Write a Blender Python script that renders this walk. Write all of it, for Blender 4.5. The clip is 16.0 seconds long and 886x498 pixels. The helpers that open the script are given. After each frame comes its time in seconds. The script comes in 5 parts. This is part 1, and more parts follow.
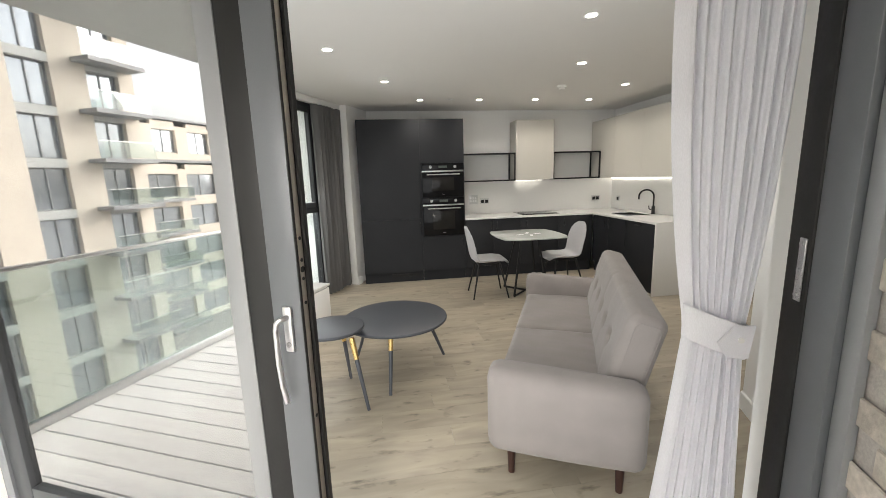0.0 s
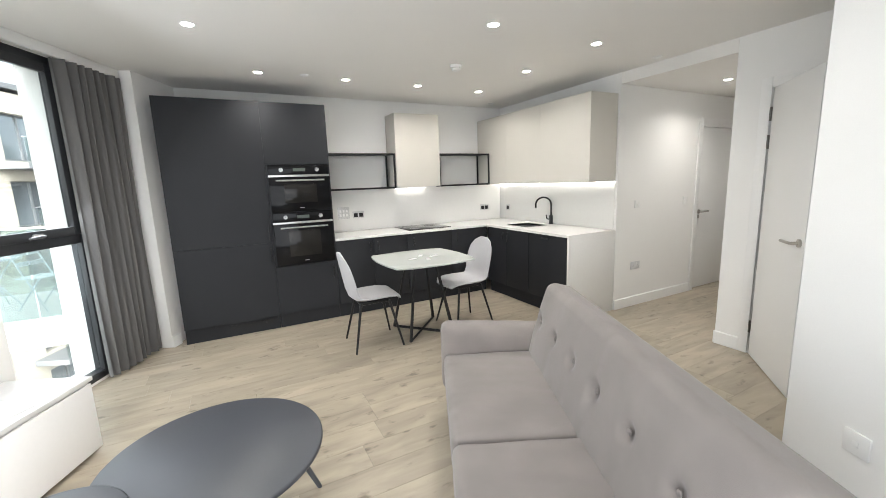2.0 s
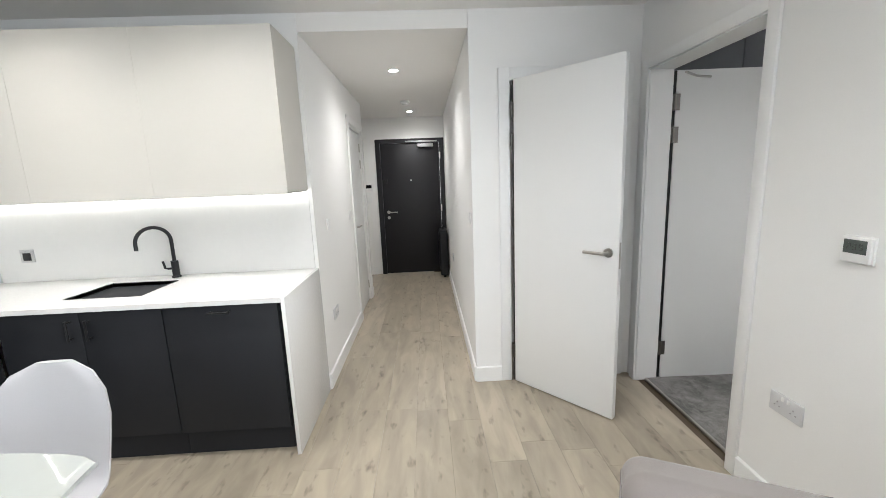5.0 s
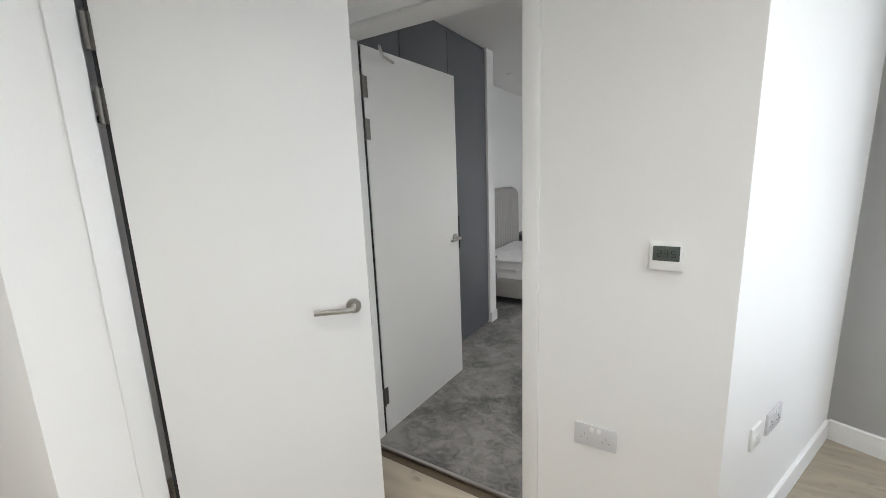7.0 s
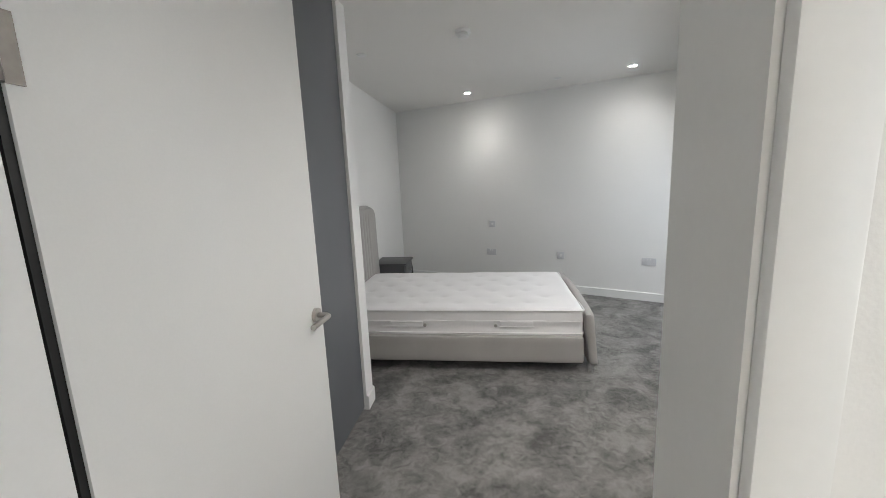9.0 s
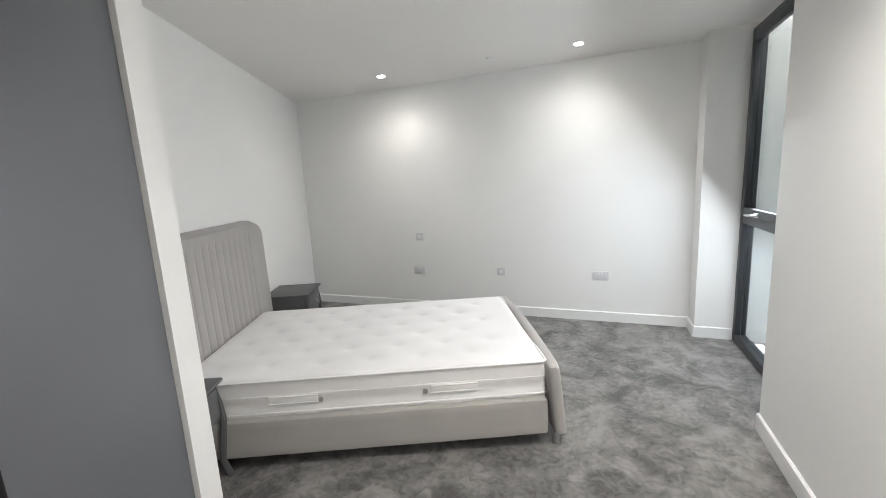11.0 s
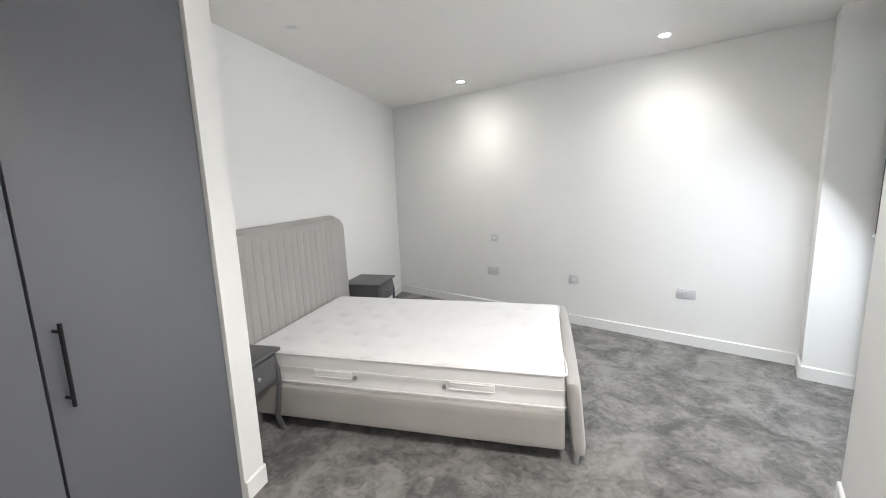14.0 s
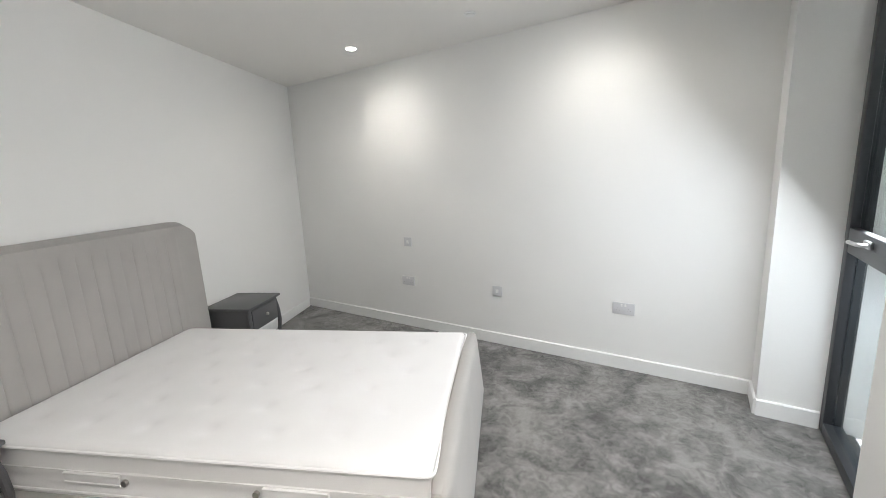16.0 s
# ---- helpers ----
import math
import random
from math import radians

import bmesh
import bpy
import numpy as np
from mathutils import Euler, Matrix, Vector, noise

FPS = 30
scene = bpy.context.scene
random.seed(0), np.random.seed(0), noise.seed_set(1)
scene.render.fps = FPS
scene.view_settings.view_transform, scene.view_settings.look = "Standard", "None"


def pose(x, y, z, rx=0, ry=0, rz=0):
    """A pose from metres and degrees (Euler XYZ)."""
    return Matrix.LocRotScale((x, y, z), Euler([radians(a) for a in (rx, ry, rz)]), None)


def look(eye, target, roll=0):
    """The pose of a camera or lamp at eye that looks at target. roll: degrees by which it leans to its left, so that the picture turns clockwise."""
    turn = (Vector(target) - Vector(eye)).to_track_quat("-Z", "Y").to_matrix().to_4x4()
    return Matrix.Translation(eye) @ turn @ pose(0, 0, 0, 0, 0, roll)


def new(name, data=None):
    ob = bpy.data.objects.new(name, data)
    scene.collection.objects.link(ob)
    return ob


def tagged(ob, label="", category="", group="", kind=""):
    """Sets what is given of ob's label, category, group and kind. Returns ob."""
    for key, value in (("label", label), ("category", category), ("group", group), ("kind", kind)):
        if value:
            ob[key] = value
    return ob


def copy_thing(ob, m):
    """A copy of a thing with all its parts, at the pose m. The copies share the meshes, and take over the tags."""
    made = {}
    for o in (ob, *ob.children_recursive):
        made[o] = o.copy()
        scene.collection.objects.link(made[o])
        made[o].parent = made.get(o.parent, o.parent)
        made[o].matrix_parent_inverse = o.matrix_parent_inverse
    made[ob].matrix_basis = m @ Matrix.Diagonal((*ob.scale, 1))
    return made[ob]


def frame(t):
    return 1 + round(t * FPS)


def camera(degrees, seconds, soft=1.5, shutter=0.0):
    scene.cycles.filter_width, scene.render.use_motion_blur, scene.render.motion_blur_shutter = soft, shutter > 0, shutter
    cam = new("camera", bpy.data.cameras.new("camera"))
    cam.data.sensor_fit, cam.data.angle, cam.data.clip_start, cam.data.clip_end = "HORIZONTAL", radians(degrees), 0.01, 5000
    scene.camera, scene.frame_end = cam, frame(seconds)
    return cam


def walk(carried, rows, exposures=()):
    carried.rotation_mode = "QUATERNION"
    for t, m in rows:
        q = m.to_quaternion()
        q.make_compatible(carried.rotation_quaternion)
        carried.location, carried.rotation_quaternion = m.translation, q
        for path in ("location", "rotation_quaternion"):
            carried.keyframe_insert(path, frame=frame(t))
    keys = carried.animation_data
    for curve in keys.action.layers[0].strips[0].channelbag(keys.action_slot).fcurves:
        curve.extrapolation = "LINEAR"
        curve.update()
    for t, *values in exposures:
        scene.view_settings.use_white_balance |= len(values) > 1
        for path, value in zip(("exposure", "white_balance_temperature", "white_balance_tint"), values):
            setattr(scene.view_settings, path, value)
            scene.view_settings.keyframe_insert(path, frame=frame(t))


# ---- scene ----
cam = camera(96.4, 16.0, soft=0.6)

PATH = [
    (0, (1.142, -0.519, 1.505), (1.423, 1.428, 1.147), -1.8),
    (0.5, (1.168, -0.182, 1.497), (1.609, 1.737, 1.145), -1.8),
    (1, (1.196, 0.165, 1.49), (1.776, 2.047, 1.143), -1.8),
    (1.5, (1.279, 0.485, 1.496), (1.996, 2.321, 1.157), -2.0),
    (2, (1.34, 0.796, 1.477), (2.258, 2.541, 1.141), -2.0),
    (2.5, (1.427, 1.161, 1.487), (2.588, 2.755, 1.153), -2.0),
    (3, (1.572, 1.496, 1.482), (2.966, 2.892, 1.151), -2.1),
    (3.2, (1.614, 1.642, 1.481), (3.098, 2.94, 1.149), -2.1),
    (5.3, (2.434, 2.95, 1.474), (4.365, 2.58, 1.107), -2.2),
    (5.5, (2.552, 2.998, 1.462), (4.428, 2.411, 1.094), -2.2),
    (6, (2.88, 3.053, 1.48), (4.519, 1.969, 1.108), -2.1),
    (6.5, (3.213, 3.026, 1.482), (4.535, 1.575, 1.098), -2.1),
    (7, (3.477, 2.863, 1.458), (4.506, 1.189, 1.082), -2.2),
    (7.5, (3.727, 2.611, 1.475), (4.446, 0.783, 1.1), -2.2),
    (8, (3.959, 2.342, 1.468), (4.391, 0.424, 1.099), -2.6),
    (8.5, (4.082, 2.078, 1.49), (4.342, 0.131, 1.118), -2.6),
    (10.8, (4.194, 0.932, 1.463), (4.151, -1.04, 1.132), -3.0),
    (11, (4.122, 0.872, 1.454), (4.04, -1.099, 1.124), -3.1),
    (11.5, (3.939, 0.771, 1.466), (3.859, -1.201, 1.146), -3.0),
    (12, (3.756, 0.855, 1.477), (3.868, -1.119, 1.175), -2.8),
    (12.5, (3.679, 0.966, 1.49), (3.977, -0.989, 1.191), -2.1),
    (13, (3.678, 0.989, 1.495), (4.115, -0.939, 1.191), -1.9),
    (13.5, (3.671, 0.973, 1.49), (4.155, -0.943, 1.182), -1.8),
    (14, (3.644, 0.912, 1.481), (4.136, -1.0, 1.162), -2.0),
    (14.5, (3.586, 0.795, 1.464), (4.039, -1.123, 1.123), -2.3),
    (15, (3.513, 0.538, 1.462), (3.896, -1.392, 1.109), -2.6),
    (15.5, (3.376, 0.281, 1.468), (3.705, -1.659, 1.108), -2.5),
    (16, (3.278, 0.046, 1.468), (3.584, -1.897, 1.106), -2.6),
]
# the stretches with few landmarks: round the end of the sofa, and through the bedroom doorway
GAPS = [(3.7, 1.72, 2.02, 1.478, -58.5), (4.3, 1.93, 2.56, 1.470, -72.0), (4.8, 2.19, 2.88, 1.466, -86.5),
        (9.1, 4.20, 1.76, 1.475, -172.5), (9.7, 4.33, 1.38, 1.465, -172.0), (10.3, 4.31, 1.08, 1.455, -175.0)]
for t, x, y, z, yaw in GAPS:
    a = radians(-yaw)
    PATH.append((t, (x, y, z), (x + 2 * math.sin(a), y + 2 * math.cos(a), z - 0.345), -2.3))
walk(cam, [(t, look(eye, target, roll)) for t, eye, target, roll in sorted(PATH)], exposures=[(0, 1.72, 6700, 10), (0.8, 1.8, 7000, 10), (1.6, 2.17, 6400, 10), (3, 2.56, 6250, 10), (5.3, 2.57, 6000, 10), (7, 2.53, 6050, 10), (8.5, 2.68, 6150, 10), (11, 3.3, 6250, 10), (13, 3.5, 6250, 10), (14.5, 3.5, 6250, 10), (16, 3.3, 6300, 10)])

# ---- world, sun and exposure ----
world = bpy.data.worlds.new("world")
scene.world = world
world.use_nodes = True
wn = world.node_tree
sky = wn.nodes.new("ShaderNodeTexSky")
sky.sky_type = "NISHITA"
sky.sun_disc = False
sky.sun_elevation = radians(29)
sky.sun_rotation = radians(188)
sky.air_density, sky.dust_density, sky.ozone_density = 1.0, 6.0, 0.6
desat = wn.nodes.new("ShaderNodeHueSaturation")
desat.inputs["Saturation"].default_value = 0.3
wn.links.new(sky.outputs[0], desat.inputs["Color"])
wn.links.new(desat.outputs[0], wn.nodes["Background"].inputs["Color"])
wn.nodes["Background"].inputs["Strength"].default_value = 0.15
sun = new("sun", bpy.data.lights.new("sun", "SUN"))
sun.data.energy, sun.data.angle, sun.data.color = 2.3, radians(80), (1.0, 0.97, 0.93)
sun.matrix_world = look((-1.7, -12.2, 6.8), (0, 0, 0))

# ---- frames of reference: the kitchen, hall and bedroom stand square; the living room and its facade lie 24 degrees off ----
TURN = 24.0
LIV = pose(0, 0, 0, 0, 0, -TURN)       # local x across the living room, local y along it
CEIL, HALL_CEIL = 2.5, 2.39


# ---- materials ----
def mat(name, color, rough=0.5, metal=0.0, grain=0.0, scale=40.0, bump=0.0, stain=0.0, stain_scale=2.0, spec=0.5, sheen=0.0, vary=0.0, stretch=None):
    m = bpy.data.materials.new(name)
    m.use_nodes = True
    nt = m.node_tree
    b = nt.nodes["Principled BSDF"]
    b.inputs["Roughness"].default_value, b.inputs["Metallic"].default_value = rough, metal
    b.inputs["Specular IOR Level"].default_value = spec
    b.inputs["Sheen Weight"].default_value = sheen
    col = (*color, 1)
    b.inputs["Base Color"].default_value = col
    tc = nt.nodes.new("ShaderNodeTexCoord")
    src = tc.outputs["Object"]
    if stretch:
        mp = nt.nodes.new("ShaderNodeMapping")
        mp.inputs["Scale"].default_value = stretch
        nt.links.new(src, mp.inputs["Vector"])
        src = mp.outputs[0]
    fine = nt.nodes.new("ShaderNodeTexNoise")
    fine.inputs["Scale"].default_value, fine.inputs["Detail"].default_value = scale, 5
    nt.links.new(src, fine.inputs["Vector"])
    out = None
    for tex, amount in ((fine, grain), (None, stain)):
        if amount <= 0:
            continue
        if tex is None:
            tex = nt.nodes.new("ShaderNodeTexNoise")
            tex.inputs["Scale"].default_value, tex.inputs["Detail"].default_value = stain_scale, 4
            nt.links.new(src, tex.inputs["Vector"])
        ramp = nt.nodes.new("ShaderNodeMapRange")
        ramp.inputs["From Min"].default_value, ramp.inputs["From Max"].default_value = 0.25, 0.75
        ramp.inputs["To Min"].default_value, ramp.inputs["To Max"].default_value = 1 - amount, 1 + amount
        nt.links.new(tex.outputs["Fac"], ramp.inputs["Value"])
        mul = nt.nodes.new("ShaderNodeVectorMath")
        mul.operation = "SCALE"
        if out is None:
            mul.inputs[0].default_value = color
        else:
            nt.links.new(out, mul.inputs[0])
        nt.links.new(ramp.outputs[0], mul.inputs["Scale"])
        out = mul.outputs[0]
    if vary > 0:
        info = nt.nodes.new("ShaderNodeObjectInfo")
        ramp = nt.nodes.new("ShaderNodeMapRange")
        ramp.inputs["To Min"].default_value, ramp.inputs["To Max"].default_value = 1 - vary, 1 + vary
        nt.links.new(info.outputs["Random"], ramp.inputs["Value"])
        mul = nt.nodes.new("ShaderNodeVectorMath")
        mul.operation = "SCALE"
        if out is None:
            mul.inputs[0].default_value = color
        else:
            nt.links.new(out, mul.inputs[0])
        nt.links.new(ramp.outputs[0], mul.inputs["Scale"])
        out = mul.outputs[0]
    if out is not None:
        nt.links.new(out, b.inputs["Base Color"])
        rr = nt.nodes.new("ShaderNodeMapRange")
        rr.inputs["To Min"].default_value, rr.inputs["To Max"].default_value = rough * 0.88, min(1, rough * 1.12)
        nt.links.new(fine.outputs["Fac"], rr.inputs["Value"])
        nt.links.new(rr.outputs[0], b.inputs["Roughness"])
    if bump > 0:
        bp = nt.nodes.new("ShaderNodeBump")
        bp.inputs["Strength"].default_value, bp.inputs["Distance"].default_value = 1.0, bump
        nt.links.new(fine.outputs["Fac"], bp.inputs["Height"])
        nt.links.new(bp.outputs[0], b.inputs["Normal"])
    return m


def glow(name, color, power):
    m = bpy.data.materials.new(name)
    m.use_nodes = True
    b = m.node_tree.nodes["Principled BSDF"]
    b.inputs["Base Color"].default_value = (0.8, 0.8, 0.8, 1)
    b.inputs["Emission Color"].default_value, b.inputs["Emission Strength"].default_value = (*color, 1), power
    return m


def pane_glass(name, gloss, tint=(0.93, 0.96, 0.95), haze=0.005):
    m = bpy.data.materials.new(name)
    m.use_nodes = True
    nt = m.node_tree
    nt.nodes.remove(nt.nodes["Principled BSDF"])
    t, g = (nt.nodes.new("ShaderNodeBsdf" + k) for k in ("Transparent", "Glossy"))
    mix = nt.nodes.new("ShaderNodeMixShader")
    t.inputs["Color"].default_value = (*tint, 1)
    g.inputs["Roughness"].default_value = haze
    mix.inputs[0].default_value = gloss
    nt.links.new(t.outputs[0], mix.inputs[1])
    nt.links.new(g.outputs[0], mix.inputs[2])
    nt.links.new(mix.outputs[0], nt.nodes["Material Output"].inputs["Surface"])
    return m


WHITE = mat("white_wall_paint", (0.83, 0.825, 0.81), 0.6, grain=0.012, scale=220, bump=0.0003, stain=0.015, stain_scale=1.3, spec=0.3)
CEILING = mat("ceiling_paint", (0.81, 0.795, 0.77), 0.75, grain=0.01, scale=180, bump=0.0002, stain=0.012, stain_scale=0.9, spec=0.2)
TRIM = mat("satin_white_trim", (0.82, 0.82, 0.81), 0.35, grain=0.01, scale=90, bump=0.0001)
DOORW = mat("white_door_paint", (0.80, 0.80, 0.79), 0.42, grain=0.012, scale=160, bump=0.0001, stain=0.01)
NAVY = mat("charcoal_matt_cabinet", (0.017, 0.0182, 0.0215), 0.6, grain=0.04, scale=300, bump=0.00005, stain=0.08, stain_scale=3, spec=0.3)
CASHMERE = mat("pale_beige_cabinet", (0.55, 0.53, 0.485), 0.5, grain=0.015, scale=250, stain=0.015)
QUARTZ = mat("white_quartz", (0.72, 0.715, 0.70), 0.22, grain=0.02, scale=60, stain=0.015)
SPLASH = mat("white_splashback", (0.77, 0.765, 0.745), 0.25, grain=0.01, scale=30)
BLACK = mat("black_metal", (0.012, 0.012, 0.013), 0.42, metal=0.3, grain=0.05, scale=200)
BLACKG = mat("black_glass", (0.006, 0.006, 0.007), 0.09, grain=0.05, scale=4, spec=0.22)
STEEL = mat("brushed_steel", (0.60, 0.60, 0.60), 0.28, metal=1.0, grain=0.04, scale=120, stretch=(1, 1, 12))
NICKEL = mat("satin_nickel", (0.50, 0.48, 0.45), 0.3, metal=1.0, grain=0.03, scale=150)
HINGE = mat("dull_steel_hinge", (0.17, 0.16, 0.147), 0.35, metal=1.0, grain=0.08, scale=80)
BRASS = mat("brass", (0.72, 0.50, 0.20), 0.28, metal=1.0, grain=0.04, scale=100)
SOFA = mat("grey_velvet_upholstery", (0.208, 0.186, 0.176), 0.85, grain=0.07, scale=420, bump=0.0006, stain=0.10, stain_scale=5, spec=0.2, sheen=0.2)
TABLETOP = mat("slate_grey_lacquer", (0.060, 0.065, 0.076), 0.36, grain=0.03, scale=90, stain=0.05)
DARKWOOD = mat("dark_stained_wood", (0.035, 0.014, 0.010), 0.4, grain=0.2, scale=30, stretch=(1, 1, 0.1))
BENCHW = mat("white_gloss_lacquer", (0.82, 0.82, 0.82), 0.18, grain=0.008, scale=40)
PLASTIC = mat("white_plastic", (0.80, 0.80, 0.79), 0.3, grain=0.01, scale=60)
GREYPL = mat("grey_plastic", (0.35, 0.35, 0.35), 0.4, grain=0.03, scale=60)
# white plate plastic, its grey shading put into the colour
SOCKSHADE = mat("shaded_socket_plastic", (0.62, 0.62, 0.635), 0.3, grain=0.02, scale=60)
DISPLAY = mat("dark_display", (0.085, 0.10, 0.09), 0.15, grain=0.03, scale=20)
CURTG = mat("dark_grey_curtain", (0.125, 0.122, 0.12), 0.9, grain=0.12, scale=500, bump=0.0006, stain=0.05, stretch=(1, 1, 0.25), sheen=0.2)
CURTW = mat("white_curtain", (0.82, 0.82, 0.87), 0.85, grain=0.05, scale=500, bump=0.0004, stretch=(1, 1, 0.25), sheen=0.15)
CHAIRF = mat("light_grey_chair_fabric", (0.43, 0.43, 0.445), 0.88, grain=0.06, scale=420, bump=0.0004, stain=0.03, sheen=0.2)
BEDF = mat("pale_grey_bed_fabric", (0.385, 0.37, 0.352), 0.88, grain=0.06, scale=380, bump=0.0005, stain=0.06, stain_scale=4, sheen=0.2)
MATT = mat("white_mattress_ticking", (0.80, 0.79, 0.79), 0.85, grain=0.035, scale=260, bump=0.0006, stain=0.03, stain_scale=3, sheen=0.1)
NIGHT = mat("grey_painted_wood", (0.105, 0.105, 0.108), 0.42, grain=0.06, scale=90, stain=0.05)
WARD = mat("slate_grey_wardrobe", (0.135, 0.14, 0.155), 0.45, grain=0.02, scale=300, stain=0.03)
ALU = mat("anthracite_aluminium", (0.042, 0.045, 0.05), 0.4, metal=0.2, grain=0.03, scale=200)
SATIN = mat("satin_silver", (0.72, 0.72, 0.73), 0.32, metal=0.85, grain=0.02, scale=150)
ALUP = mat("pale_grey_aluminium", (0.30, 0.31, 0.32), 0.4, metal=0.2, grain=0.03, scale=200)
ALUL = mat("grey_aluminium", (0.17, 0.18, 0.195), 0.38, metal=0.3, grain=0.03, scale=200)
RUBBER = mat("black_gasket_and_gap_shade", (0.008, 0.008, 0.008), 0.5, grain=0.1, scale=100)
BRICKM = mat("pale_brick", (0.55, 0.50, 0.44), 0.9, grain=0.2, scale=60, bump=0.003, stain=0.12, stain_scale=9, vary=0.16)
MORTAR = mat("mortar", (0.46, 0.43, 0.40), 0.95, grain=0.15, scale=150, bump=0.001)
DECK = mat("grey_deck_board", (0.52, 0.52, 0.52), 0.55, grain=0.08, scale=40, bump=0.0006, vary=0.06, stretch=(0.15, 1, 1))
FACB = mat("cream_facade_brick", (0.57, 0.52, 0.45), 0.9, grain=0.12, scale=6, stain=0.08, stain_scale=0.5)
FACG = mat("grey_facade_metal", (0.22, 0.225, 0.235), 0.5, grain=0.05, scale=5)
FACW = mat("pale_window_glass", (0.46, 0.50, 0.54), 0.08, metal=0.7, grain=0.1, scale=1)
GROUND = mat("paving", (0.16, 0.155, 0.15), 0.9, grain=0.2, scale=2, stain=0.2, stain_scale=0.2)
SOFFIT = mat("grey_soffit_panel", (0.42, 0.43, 0.42), 0.6, grain=0.05, scale=8, stain=0.05)
BISTRO = mat("pale_blue_painted_steel", (0.36, 0.42, 0.47), 0.4, grain=0.04, scale=60)
LEAF = mat("leaf", (0.06, 0.09, 0.03), 0.7, grain=0.3, scale=3, vary=0.2)
BARK = mat("bark", (0.08, 0.06, 0.045), 0.9, grain=0.3, scale=20, bump=0.004)
LAMP = glow("lamp_disc", (1.0, 0.96, 0.88), 14)
LED = glow("led_strip", (1.0, 0.95, 0.85), 2.2)
HOODLED = glow("hood_led", (1.0, 0.95, 0.85), 1.8)
GLASS_DOOR = pane_glass("coated_door_glass", 0.72, haze=0.018)
GLASS_WIN = pane_glass("window_glass", 0.10, (0.84, 0.88, 0.88))
GLASS_BED = pane_glass("bedroom_glass", 0.10, (0.80, 0.84, 0.86))
GLASS_RAIL = pane_glass("railing_glass", 0.18, (0.80, 0.87, 0.86))
TABLEG = mat("white_backed_table_glass", (0.40, 0.42, 0.40), 0.03, grain=0.01, scale=20)


def oak():
    m = mat("oak_plank", (0.37, 0.322, 0.25), 0.33, vary=0.09)
    nt = m.node_tree
    b = nt.nodes["Principled BSDF"]
    link = b.inputs["Base Color"].links[0].from_socket
    tc, info = nt.nodes.new("ShaderNodeTexCoord"), nt.nodes.new("ShaderNodeObjectInfo")
    shift = nt.nodes.new("ShaderNodeVectorMath")
    shift.operation = "MULTIPLY_ADD"
    comb = nt.nodes.new("ShaderNodeCombineXYZ")
    for k in range(3):
        nt.links.new(info.outputs["Random"], comb.inputs[k])
    shift.inputs[1].default_value = (37, 53, 11)
    nt.links.new(comb.outputs[0], shift.inputs[0])
    nt.links.new(tc.outputs["Object"], shift.inputs[2])
    mp = nt.nodes.new("ShaderNodeMapping")
    mp.inputs["Scale"].default_value = (1.2, 5, 4)
    nt.links.new(shift.outputs[0], mp.inputs["Vector"])
    grain = nt.nodes.new("ShaderNodeTexNoise")
    grain.inputs["Scale"].default_value, grain.inputs["Detail"].default_value, grain.inputs["Distortion"].default_value = 2.2, 8, 0.6
    nt.links.new(mp.outputs[0], grain.inputs["Vector"])
    knots = nt.nodes.new("ShaderNodeTexNoise")
    mp2 = nt.nodes.new("ShaderNodeMapping")
    mp2.inputs["Scale"].default_value = (5, 11, 4)
    nt.links.new(shift.outputs[0], mp2.inputs["Vector"])
    nt.links.new(mp2.outputs[0], knots.inputs["Vector"])
    knots.inputs["Scale"].default_value, knots.inputs["Detail"].default_value = 1.6, 4
    r1, r2 = nt.nodes.new("ShaderNodeMapRange"), nt.nodes.new("ShaderNodeMapRange")
    for r, a, lo, z, hi in ((r1, 0.32, 0.80, 0.68, 1.12), (r2, 0.61, 1.0, 0.76, 0.48)):
        for key, val in (("From Min", a), ("To Min", lo), ("From Max", z), ("To Max", hi)):
            r.inputs[key].default_value = val
    nt.links.new(grain.outputs["Fac"], r1.inputs["Value"])
    nt.links.new(knots.outputs["Fac"], r2.inputs["Value"])
    for r in (r1, r2):
        mul = nt.nodes.new("ShaderNodeVectorMath")
        mul.operation = "SCALE"
        nt.links.new(link, mul.inputs[0])
        nt.links.new(r.outputs[0], mul.inputs["Scale"])
        link = mul.outputs[0]
    nt.links.new(link, b.inputs["Base Color"])
    bp = nt.nodes.new("ShaderNodeBump")
    bp.inputs["Strength"].default_value, bp.inputs["Distance"].default_value = 0.5, 0.0006
    nt.links.new(grain.outputs["Fac"], bp.inputs["Height"])
    nt.links.new(bp.outputs[0], b.inputs["Normal"])
    return m


